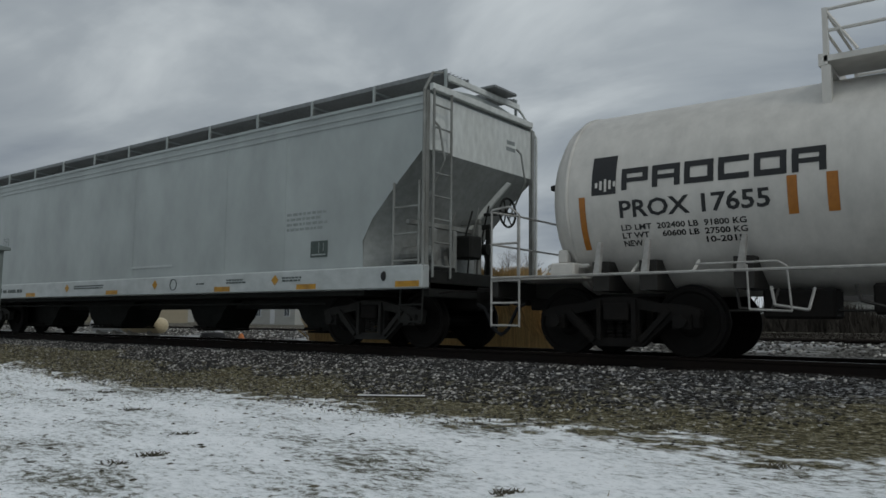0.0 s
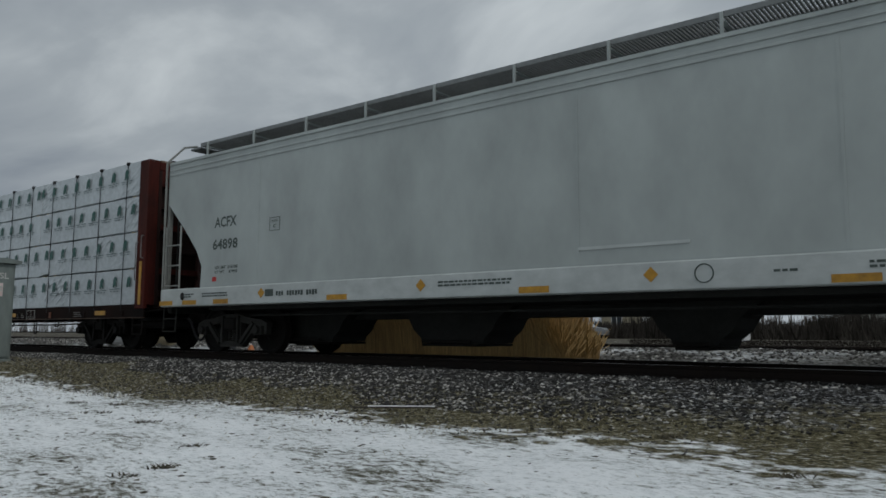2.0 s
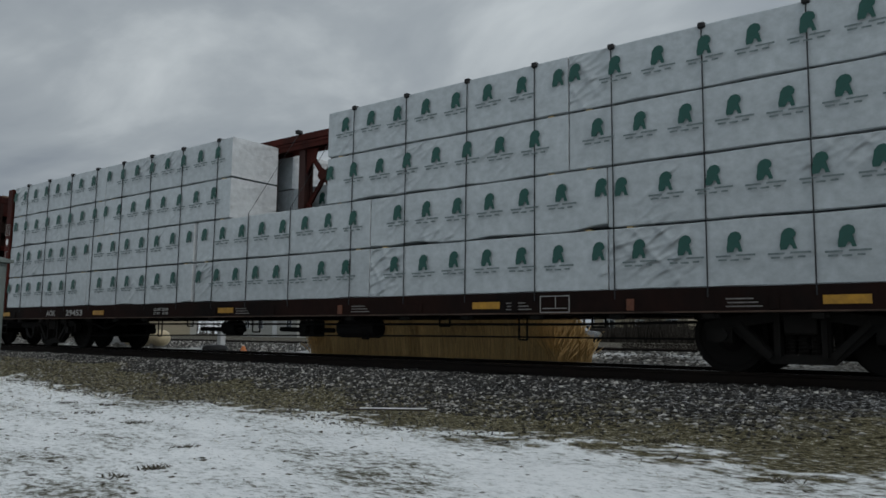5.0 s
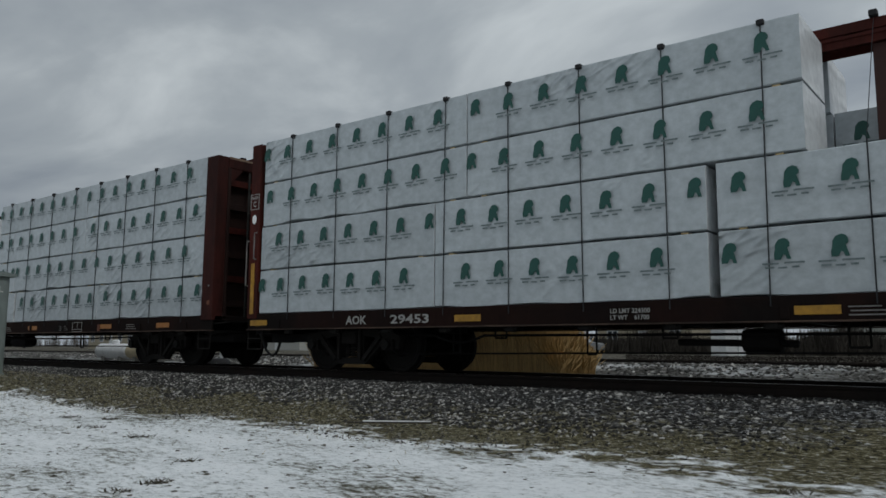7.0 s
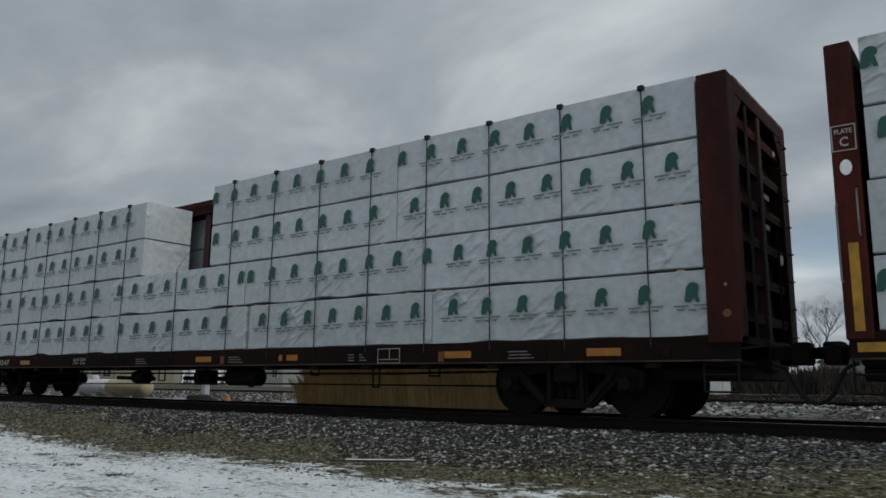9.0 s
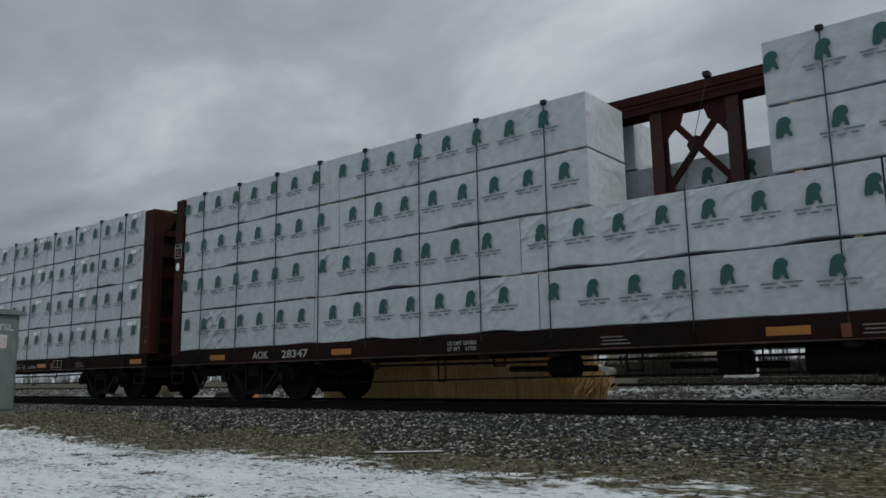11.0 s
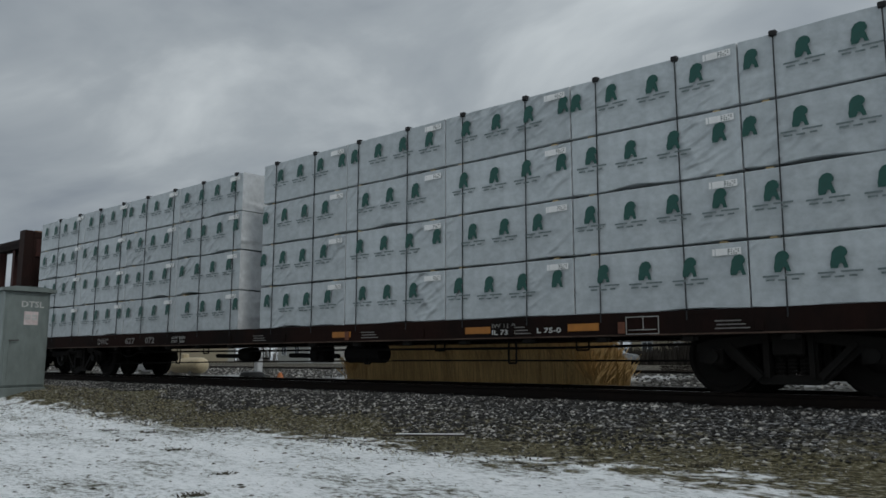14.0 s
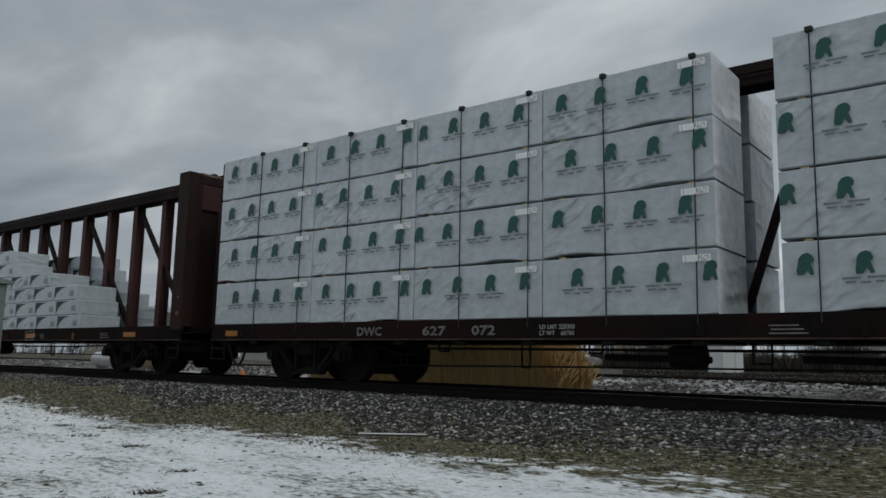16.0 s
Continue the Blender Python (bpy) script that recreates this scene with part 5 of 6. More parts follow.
    rod(bm, (half + 0.13, 0.45, 2.32), (half - 0.35, 0.45, 2.32), 0.03, 8)
    part("hand_brake_wheel", bm, M["hopper_dark"], car)
    part("brake_box", boxes((half - 0.6, half - 0.22, -0.15, 0.2, 1.50, 1.90), bevel=0.03), M["hopper_dark"], car)
    part("valve_box", boxes((half - 0.35, half - 0.1, -1.1, -0.7, 1.02, 1.30), bevel=0.03), M["hopper_dark"], car)
    part("cross_bar", boxes((half - 0.52, half - 0.44, -1.5, 0.6, 1.96, 2.04), bevel=0.01), M["end_steel"], car)
    for y in (-0.85, -0.30):
        part("end_strut", boxes((half - 0.53, half - 0.43, y - 0.05, y + 0.05, 1.022, 1.955), bevel=0.01), M["end_steel"], car)
    for y, z, w in ((-1.05, 1.52, 0.13), (0.45, 1.70, 0.10)):
        bm = bmesh.new()
        lathe(bm, [(half - 0.92, 0.02), (half - 0.90, w), (half - 0.25, w), (half - 0.23, 0.02)], "x", 14, (0, y, z))
        part("air_reservoir", bm, M["end_steel"] if y < 0 else M["hopper_dark"], car)
    for k, y in enumerate((-0.62, -0.15, 0.05, 0.35)):
        part("brake_pipe", rods([(half - 0.30, y, 1.02), (half - 0.28, y + 0.04, 1.5), (half - 0.40, y + 0.10, 1.9), (half - 0.30, y + 0.16, 2.25 + 0.08 * k)], 0.016, 5), M["hopper_dark"] if k % 2 else M["end_steel"], car)
    # outlet bays and the round-topped gaps between them; underbody shade is in their colour
    bays = [(-23.1, -21.4), (-19.16, -17.9), (-14.7, -14.1), (-11.14, -10.6)]
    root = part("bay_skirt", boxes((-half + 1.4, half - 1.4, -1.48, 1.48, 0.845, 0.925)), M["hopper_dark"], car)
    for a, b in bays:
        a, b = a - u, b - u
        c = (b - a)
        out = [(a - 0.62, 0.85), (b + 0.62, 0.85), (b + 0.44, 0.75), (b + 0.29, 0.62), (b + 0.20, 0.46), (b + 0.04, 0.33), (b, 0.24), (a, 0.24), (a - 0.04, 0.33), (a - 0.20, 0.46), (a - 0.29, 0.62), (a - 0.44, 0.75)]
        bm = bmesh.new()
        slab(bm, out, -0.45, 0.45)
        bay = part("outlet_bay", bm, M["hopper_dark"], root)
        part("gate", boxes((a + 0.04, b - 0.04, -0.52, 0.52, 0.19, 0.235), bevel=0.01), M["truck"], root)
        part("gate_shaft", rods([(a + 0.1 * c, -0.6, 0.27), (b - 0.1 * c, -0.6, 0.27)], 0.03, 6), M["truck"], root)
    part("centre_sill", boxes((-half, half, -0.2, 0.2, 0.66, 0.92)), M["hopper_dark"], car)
    part("brake_pipe", rods([(-half + 2.5, -1.3, 0.74), (half - 2.5, -1.3, 0.72)], 0.02, 5), M["hopper_dark"], car)
    # stencils on the side
    y = ys - 0.004
    writing("stencil", "ACFX", car, (-23.56 - u, y, 2.46), 0.21, 0.70, "stencil")
    writing("stencil", "64898", car, (-23.60 - u, y, 2.02), 0.21, 0.79, "stencil")
    writing("stencil", "LD LMT  215100", car, (-23.50 - u, y, 1.64), 0.06, 0.71, "stencil")
    writing("stencil", "LT WT    67900", car, (-23.50 - u, y, 1.55), 0.06, 0.71, "stencil")
    part("red_tag", boxes((-23.58 - u, -23.45 - u, y - 0.004, y, 1.40, 1.49)), M["red"], car, "small red tag")
    x = -21.87 - u
    bm = boxes((x, x + 0.29, y, y + 0.003, 2.27, 2.28), (x, x + 0.29, y, y + 0.003, 2.51, 2.52), (x, x + 0.01, y, y + 0.003, 2.28, 2.51), (x + 0.28, x + 0.29, y, y + 0.003, 2.28, 2.51))
    part("plate_frame", bm, M["stencil"], car)
    writing("stencil", "PLATE", car, (x + 0.06, y, 2.43), 0.04, 0.16, "stencil")
    writing("stencil", "C", car, (x + 0.11, y, 2.32), 0.07, 0.07, "stencil")
    for k in range(4):
        bm = bmesh.new()
        xx = 0.0
        r = random.Random(k)
        while xx < 0.95 - 0.12 * (k % 2):
            w = r.uniform(0.05, 0.14)
            box(bm, xx, xx + w, y, y + 0.003, 0, 0.045)
            xx += w + 0.03
        part("small_stencil", bm, M["faded"], car, at=(-10.50 - u, 0, 2.26 - 0.09 * k))
    part("notice_plate", boxes((-9.86 - u, -9.45 - u, y - 0.004, y, 1.50, 1.78)), M["stencil"], car, "black notice plate")
    part("notice_frame", boxes((-9.66 - u, -9.65 - u, y - 0.007, y - 0.0045, 1.57, 1.76), (-9.55 - u, -9.54 - u, y - 0.007, y - 0.0045, 1.60, 1.74), (-9.83 - u, -9.49 - u, y - 0.007, y - 0.0045, 1.535, 1.555)), M["hopper"], car)
    ysl = -1.706
    for x in (-25.06, -24.23, -23.19, -19.99, -16.15, -12.21, -9.88, -7.62):
        part("reflector", boxes((x - 0.24 - u, x + 0.24 - u, ysl, ysl + 0.004, 0.955, 1.045)), M["yellow"], car, "yellow reflector")
    for x in (-21.97, -18.16, -14.47, -10.69):
        bm = bmesh.new()
        box(bm, -0.068, 0.068, ysl, ysl + 0.004, -0.068, 0.068, m=pose(0, 0, 0, 0, 45, 0))
        part("diamond", bm, M["yellow"], car, at=(x - u, 0, 1.13))
    bm = bmesh.new()
    for k in range(20):
        p, q = k * math.pi / 10, (k + 1) * math.pi / 10
        rod(bm, (0.11 * math.cos(p), 0, 0.11 * math.sin(p)), (0.11 * math.cos(q), 0, 0.11 * math.sin(q)), 0.008, 4)
    part("round_stencil", bm, M["stencil"], car, at=(-13.81 - u, ysl, 1.12))
    for x, w in ((-17.82, 1.3), (-13.03, 0.2), (-12.08, 0.5), (-10.50, 0.45), (-24.51, 0.35), (-23.80, 0.8)):
        r = random.Random(int(x * 10))
        rows = []
        for k in range(1 if w < 0.3 else 2):
            xx = 0.0
            while xx < w:
                d = r.uniform(0.04, 0.10)
                rows.append((xx, xx + d, ysl, ysl + 0.003, 0.05 * k, 0.05 * k + 0.028))
                xx += d + 0.02
        part("small_stencil", boxes(*rows), M["stencil"], car, at=(x - u, 0, 1.10))
    # the maker's name as plain bars beside a small plate
    part("maker_plate", boxes((-21.86 - u, -21.63 - u, ysl, ysl + 0.004, 1.06, 1.19)), M["stencil"], car)
    for k, w in enumerate((0.11, 0.11, 0.10, 0, 0.10, 0.09, 0.11, 0.09, 0.09, 0.10, 0, 0.09, 0.08, 0.11, 0.13)):
        if w:
            x = -21.55 + 0.0735 * k - u
            part("name_bar", boxes((x, x + 0.055, ysl, ysl + 0.003, 1.06, 1.15) if k % 2 else (x, x + 0.05, ysl, ysl + 0.003, 1.07, 1.15)), M["stencil"], car)
    for x in (-24.47, -8.10):
        bm = bmesh.new()
        lathe(bm, [(-1.735, 0.01), (-1.735, 0.035), (-1.70, 0.045)], "y", 12)
        for v in bm.verts:
            v.co.z *= 1.8
        part("jacking_eye", bm, M["rubber"], car, at=(x - u, 0, 1.13))
    return ride(car, u)


hopper_car()


# ---- tank car ----
def tank_car():
    u0, u1, zc, R = -5.62, 4.56, 2.15, 1.35
    u = (u0 + u1) / 2
    half = (u1 - u0) / 2
    car = thing("tank_car", "white tank car with black lettering and amber strips", "railway car")
    bm = bmesh.new()
    prof = [(-half, 0.02)] + [(-half + 0.55 * (1 - math.cos(a)), R * math.sin(a)) for a in (0.25, 0.5, 0.75, 1.0, 1.25, 1.45)] + [(-half + 0.55, R), (half - 0.55, R)] + \
           [(half - 0.55 * (1 - math.cos(a)), R * math.sin(a)) for a in (1.45, 1.25, 1.0, 0.75, 0.5, 0.25)] + [(half, 0.02)]
    lathe(bm, prof, "x", 64, (0, 0, zc))
    part("tank", bm, M["tank"], car, smooth=True)
    for x in (-half + 0.55, half - 0.55):
        bm = bmesh.new()
        lathe(bm, [(x - 0.03, R - 0.02), (x - 0.03, R + 0.012), (x + 0.03, R + 0.012), (x + 0.03, R - 0.02)], "x", 64, (0, 0, zc))
        part("weld_ring", bm, M["tank"], car, smooth=True)
    # flanged housing on the head
    part("end_housing", boxes((-half + 0.16, -half + 0.34, -1.10, -0.85, zc + 0.16, zc + 0.24), (-half + 0.20, -half + 0.32, -1.06, -0.88, zc - 0.1, zc + 0.158), bevel=0.02), M["truck_dusty"], car)
    for s in (-1, 1):
        X = s * (half + 0.66)
        root = part("end_frame", boxes((*sorted((X, X - s * 2.8)), -0.35, 0.35, 0.80, 1.05), (*sorted((X, X - s * 0.14)), -1.42, 1.42, 0.78, 1.02), bevel=0.015), M["tank_dirt"], car)
        part("end_deck", boxes((*sorted((X - s * 0.02, X - s * 1.5)), -1.42, 1.42, 1.022, 1.06), bevel=0.004), M["tank"], car)
        for x in (X - s * 1.63, X - s * 2.30, X - s * 3.50):
            for y0, y1 in ((-1.34, -1.27), (1.27, 1.34)):
                bm = bmesh.new()
                slab(bm, [(x - 0.03, 1.06), (x + 0.06, 1.06), (x + 0.10, 1.50), (x + 0.05, 1.50)], y0, y1)
                part("saddle_bracket", bm, M["tank_trim"], car)
            part("saddle", boxes((x - 0.1, x + 0.14, -1.2, 1.2, 0.86, 1.25)), M["tank_dirt"], car)
        # safety rail and ladder at the end
        ys = -1.45
        bm = rods([(X - s * 0.05, ys, 0.36), (X - s * 0.05, ys, 2.05), (X - s * 0.35, ys, 2.08), (X - s * 0.52, ys, 1.95), (X - s * 0.52, ys, 0.36)], 0.015, 6)
        for z in (0.38, 0.70, 1.02, 1.55):
            rod(bm, (X - s * 0.05, ys, z), (X - s * 0.52, ys, z), 0.016, 6)
        part("end_ladder", bm, M["tank_trim"], car, "thin white end ladder")
        bm = rods([(X - s * 0.03, ys, 2.02), (X - s * 0.03, -0.7, 2.05), (X - s * 0.03, -0.7, 1.06)], 0.018, 6)
        rods([(X - s * 0.03, -0.7, 2.05), (X - s * 0.03, 1.4, 2.05), (X - s * 0.03, 1.4, 1.06)], 0.018, 6, bm)
        rod(bm, (X - s * 0.03, ys, 1.55), (X - s * 0.03, 1.4, 1.55), 0.016, 6)
        part("end_rail", bm, M["tank_trim"], car)
        part("valve_box", boxes((*sorted((X - s * 0.93, X - s * 1.30)), -1.3, -0.95, 1.062, 1.25), (*sorted((X - s * 1.0, X - s * 1.14)), -1.2, -1.05, 1.25, 1.44), (*sorted((X - s * 0.80, X - s * 1.45)), -1.16, -1.10, 1.18, 1.24), bevel=0.02), M["tank"], car)
        truck(car, s * (half - 1.17))
        coupler(car, X, s)
    # side rail, its stanchions and the step
    ys = -1.46
    bm = rods([(-half - 0.6, ys, 1.06), (half + 0.6, ys, 1.06)], 0.019, 6)
    part("side_rail", bm, M["tank_trim"], car)
    bm = rods([(-2.72, ys, 1.15), (-1.78, ys, 1.15), (-1.68, ys, 1.09), (-1.64, ys, 0.58)], 0.013, 6)
    rods([(-2.12, ys, 1.12), (-2.10, ys, 0.60), (-1.64, ys, 0.58)], 0.013, 6, bm)
    part("side_step", bm, M["tank_trim"], car)
    for x in (-4.9, -3.6, -2.8, 1.2, 2.6, 4.6):
        part("stanchion", rods([(x, -1.1, 1.22), (x + 0.05, ys, 1.06)], 0.02, 6), M["tank"], car)
    part("bottom_outlet", boxes((-0.5, 0.5, -0.5, 0.5, 0.55, 0.85), (-0.2, 0.2, -0.2, 0.2, 0.35, 0.55), bevel=0.03), M["tank_dirt"], car)
    part("brake_gear", boxes((-2.1, -1.3, -0.9, -0.4, 0.50, 0.86), (-0.9, -0.7, -1.0, -0.6, 0.55, 0.9), bevel=0.03), M["truck"], car)
    for k, x in enumerate((-2.35, -1.95, -1.05, -0.35)):
        part("brake_pipe", rods([(x, -1.1, 0.88), (x + 0.05, -1.15, 0.62 + 0.04 * k), (x + 0.42, -1.15, 0.60), (x + 0.46, -1.0, 0.86)], 0.018, 5), M["tank_trim"] if k % 2 else M["tank_dirt"], car)
    part("brake_rod", rods([(-3.4, -0.7, 0.60), (3.4, -0.7, 0.60)], 0.016, 5), M["tank_dirt"], car)
    # loading platform over the dome
    root = part("platform", boxes((-1.30, 1.30, -1.05, -0.35, 3.50, 3.57), (-1.30, 1.30, 0.35, 1.05, 3.50, 3.57), (-1.36, -1.26, -1.05, 1.05, 3.46, 3.60), (1.26, 1.36, -1.05, 1.05, 3.46, 3.60)), M["tank"], car)
    for x in (-1.28, 1.28):
        for y in (-1.0, 1.0):
            part("leg", boxes((x - 0.05, x + 0.05, y - 0.05, y + 0.05, zc + math.sqrt(R * R - 1.05 ** 2), 3.455)), M["tank"], root)
            part("rail_post", boxes((x - 0.03, x + 0.03, y - 0.03, y + 0.03, 3.60, 4.16), bevel=0.004), M["tank"], root)
    for z in (3.88, 4.14):
        for a, b in (((-1.28, -1.0, z), (1.28, -1.0, z)), ((-1.28, 1.0, z), (1.28, 1.0, z)), ((-1.28, -1.0, z), (-1.28, 1.0, z)), ((1.28, -1.0, z), (1.28, 1.0, z))):
            part("rail", rods([a, b], 0.02, 6), M["tank"], root)
    part("rail", rods([(-1.28, -1.0, 4.14), (-0.95, -1.0, 3.60)], 0.02, 6), M["tank"], root)
    bm = bmesh.new()
    lathe(bm, [(3.4, 0.6), (3.85, 0.6), (3.92, 0.5)], "z", 24)
    part("dome", bm, M["tank_dirt"], car)

    def on_tank(x0, x1, z0, z1, material, name, label=""):
        """A painted patch that follows the tank's curve."""
        bm = bmesh.new()
        n = 8
        rows = []
        for k in range(n + 1):
            z = z0 + (z1 - z0) * k / n
            yy = -math.sqrt((R + 0.005) ** 2 - (z - zc) ** 2)
            rows.append((bm.verts.new((x0, yy, z)), bm.verts.new((x1, yy, z))))
        for p, q in zip(rows, rows[1:]):
            bm.faces.new((p[0], p[1], q[1], q[0]))
        return part(name, bm, M[material], car, label)

    def bent_writing(text, x, z, h, w, material="letter"):
        me = letters(text, h, w)
        for v in me.vertices:
            zz = z + v.co.z
            v.co = (x + v.co.x, -math.sqrt((R + 0.006) ** 2 - (zz - zc) ** 2), zz)
        me.materials.append(M[material])
        part("lettering", me, None, car)

    # positions along the side, from the middle of the car
    on_tank(-4.68 - u, -4.33 - u, 2.13, 2.66, "letter", "emblem", "black square emblem")
    for k in range(5):
        x = -4.63 - u + 0.065 * k
        on_tank(x, x + 0.035, 2.17 + 0.03 * abs(k - 2), 2.34 - 0.02 * abs(k - 2), "tank", "emblem_stripe")
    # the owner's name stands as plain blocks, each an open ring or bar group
    x = -4.25 - u
    for k in range(6):
        w = 0.365
        a, b = x + k * (w + 0.055), x + k * (w + 0.055) + w
        z0, z1 = 2.165, 2.455
        t = 0.075
        on_tank(a, b, z1 - t, z1, "letter", "name_block")
        on_tank(a, a + t, z0, z1 - t, "letter", "name_block")
        if k in (2, 3, 4):
            on_tank(a + t, b, z0, z0 + t, "letter", "name_block")
        if k in (0, 1, 5):
            on_tank(a + t, b, z0 + 0.10, z0 + 0.16, "letter", "name_block")
        if k != 3:
            on_tank(b - t, b, z0 + (0.16 if k == 0 else 0.0 if k not in (2, 4) else t), z1 - t, "letter", "name_block")
    bent_writing("PROX 17655", -4.29 - u, 1.80, 0.235, 1.89)
    bent_writing("LD LMT  202400 LB  91800 KG", -4.29 - u, 1.64, 0.075, 1.60)
    bent_writing("LT WT     60600 LB  27500 KG", -4.29 - u, 1.54, 0.075, 1.60)
    bent_writing("NEW", -4.29 - u, 1.44, 0.075, 0.26)
    bent_writing("10-2015", -3.20 - u, 1.44, 0.075, 0.46)
    on_tank(-4.87 - u, -4.78 - u, 1.42, 2.12, "amber", "amber_strip", "amber reflective strip")
    on_tank(-2.21 - u, -2.10 - u, 1.70, 2.14, "amber", "amber_strip")
    on_tank(-1.79 - u, -1.67 - u, 1.70, 2.14, "amber", "amber_strip")
    return ride(car, u)


tank_car()


# ---- beside the track ----
build_ground()
build_tracks()


def relay_cabinet():
    u = thing("relay_cabinet", "grey steel relay cabinet with a notice on its door", "cabinet", pose(-16.32, 6.18, -0.18, 0, 0, 90))
    part("plinth", boxes((-0.44, 0.44, -0.42, 0.42, -0.25, 0.06), bevel=0.01), M["box"], u)
    part("body", boxes((-0.42, 0.42, -0.40, 0.40, 0.06, 1.90), bevel=0.012), M["box"], u)
    d = part("door", boxes((-0.38, 0.37, -0.425, -0.402, 0.10, 1.84), bevel=0.006), M["box"], u)
    part("handle", rods([(-0.30, -0.43, 0.95), (-0.30, -0.47, 0.95), (-0.14, -0.47, 0.96)], 0.012, 6), M["rail_head"], d)
    part("lock_rod", rods([(-0.30, -0.435, 0.20), (-0.30, -0.435, 0.94)], 0.008, 5), M["box"], d)
    bm = bmesh.new()
    slab(bm, [(-0.50, 1.905), (0.50, 1.905), (0.50, 1.96), (0.26, 2.0), (-0.26, 2.0), (-0.50, 1.96)], -0.50, 0.50)
    part("hood", bm, M["box"], u)
    part("notice", boxes((-0.06, 0.20, -0.430, -0.426, 1.26, 1.52)), M["notice"], d, "pale red and white notice")
    for k, z in enumerate((1.36, 1.30)):
        part("notice_line", boxes((-0.04, 0.055, -0.434, -0.431, z + 0.06, z + 0.10), (0.085, 0.18, -0.434, -0.431, z + 0.06, z + 0.10)), M["white"], d)
    writing("lettering", "DTSL", u, (-0.12, -0.428, 1.60), 0.12, 0.42, "white")


relay_cabinet()


def gas_tank(name, label, x, y, length, r, material, turn):
    t = thing(name, label, "gas tank", pose(x, y, ground_z(x, y) + 0.17, 0, 0, turn), group="gas tanks past the track")
    bm = bmesh.new()
    h = length / 2
    prof = [(-h, 0.01)] + [(-h + r * 0.8 * (1 - math.cos(a)), r * math.sin(a)) for a in (0.3, 0.6, 0.9, 1.2, 1.5)] + [(h - r * 0.8 * (1 - math.cos(a)), r * math.sin(a)) for a in (1.5, 1.2, 0.9, 0.6, 0.3)] + [(h, 0.01)]
    lathe(bm, prof, "x", 24, (0, 0, r))
    part("shell", bm, M[material], t, smooth=True)
    for x in (-h * 0.5, h * 0.5):
        part("foot", boxes((x - 0.08, x + 0.08, -r * 0.7, r * 0.7, -0.25, r * 0.35)), M["concrete"], t)
    bm = bmesh.new()
    lathe(bm, [(2 * r - 0.03, 0.13), (2 * r + 0.10, 0.13), (2 * r + 0.13, 0.08)], "z", 14)
    part("valve_hood", bm, M[material], t)


gas_tank("gas_tank", "white gas tank lying on snowy gravel", -25.95, 14.45, 2.1, 0.26, "tank_white", 2)
gas_tank("gas_tank", "cream gas tank lying beside the white one", -23.75, 14.40, 2.35, 0.26, "cream", 1)


def old_tyre(x, y):
    t = thing("old_tyre", "black tyre lying on snowy gravel", "tyre", (x, y, ground_z(x, y)))
    bm = bmesh.new()
    lathe(bm, [(0.0, 0.22), (0.03, 0.34), (0.13, 0.39), (0.23, 0.34), (0.26, 0.22)], "z", 20)
    part("tyre", bm, M["rubber"], t)


old_tyre(-20.0, 14.45)
c = thing("traffic_cone", "small orange marker on the gravel", "cone", (-18.7, 14.5, ground_z(-18.7, 14.5)))
bm = bmesh.new()
lathe(bm, [(0.03, 0.13), (0.22, 0.05), (0.25, 0.02)], "z", 14)
part("cone", bm, M["orange"], c)
part("base", boxes((-0.15, 0.15, -0.15, 0.15, 0.0, 0.035)), M["orange"], c)
p = thing("white_post", "white marker post past the tracks", "post", (-20.6, 15.1, ground_z(-20.6, 15.1)))
part("post", boxes((-0.10, 0.10, -0.10, 0.10, 0, 0.62), bevel=0.02), M["shed"], p)
part("cap", boxes((-0.15, 0.15, -0.14, 0.14, 0.62, 0.80), bevel=0.04), M["shed"], p)

s = thing("snowy_stick", "thin dry board dusted with snow on the gravel", "stick", pose(-6.2, 6.82, ground_z(-6.2, 6.82) + 0.03, 0, 0, 37))
part("board", boxes((-0.42, 0.58, -0.02, 0.02, 0, 0.018), bevel=0.006), M["tie"], s)
part("snow", boxes((-0.25, 0.55, -0.022, 0.018, 0.018, 0.030), bevel=0.006), M["tank_white"], s)


def house(x, y, w, d, h, wall, turn, label):
    o = thing("house", label, "house", pose(x, y, ground_z(x, y) - 0.05, 0, 0, turn), group="houses past the tracks")
    part("wall", boxes((-w / 2, w / 2, -d / 2, d / 2, 0, h)), M[wall], o)
    bm = bmesh.new()
    a = [(-w / 2 - 0.3, h + 0.004), (w / 2 + 0.3, h + 0.004), (w / 2 + 0.3, h + 0.15), (0, h + 0.5 + w * 0.22), (-w / 2 - 0.3, h + 0.15)]
    slab(bm, a, -d / 2 - 0.3, d / 2 + 0.3)
    part("roof", bm, M["roof"], o)
    n = max(2, int(w / 2.6))
    for k in range(n):
        xx = -w / 2 + (k + 0.5) * w / n
        if k == n // 2:
            part("door", boxes((xx - 0.45, xx + 0.45, -d / 2 - 0.05, -d / 2 - 0.005, 0.1, 2.1), bevel=0.01), M["shed"], o)
            continue
        win = part("window", boxes((xx - 0.55, xx + 0.55, -d / 2 - 0.06, -d / 2 - 0.004, 0.95, 2.15)), M["shed"], o)
        for sx in (-1, 1):
            part("pane", boxes((*sorted((xx + sx * 0.04, xx + sx * 0.48)), -d / 2 - 0.075, -d / 2 - 0.061, 1.02, 2.08)), M["glass"], win)


house(-70, 62, 12, 8, 2.9, "siding", -8, "low grey-sided house with small windows")
house(-30, 72, 9, 7, 2.8, "siding_tan", 4, "tan-sided house with a dark roof")
house(-98, 58, 14, 8, 3.0, "siding_tan", -5, "long tan-sided house past the yard")
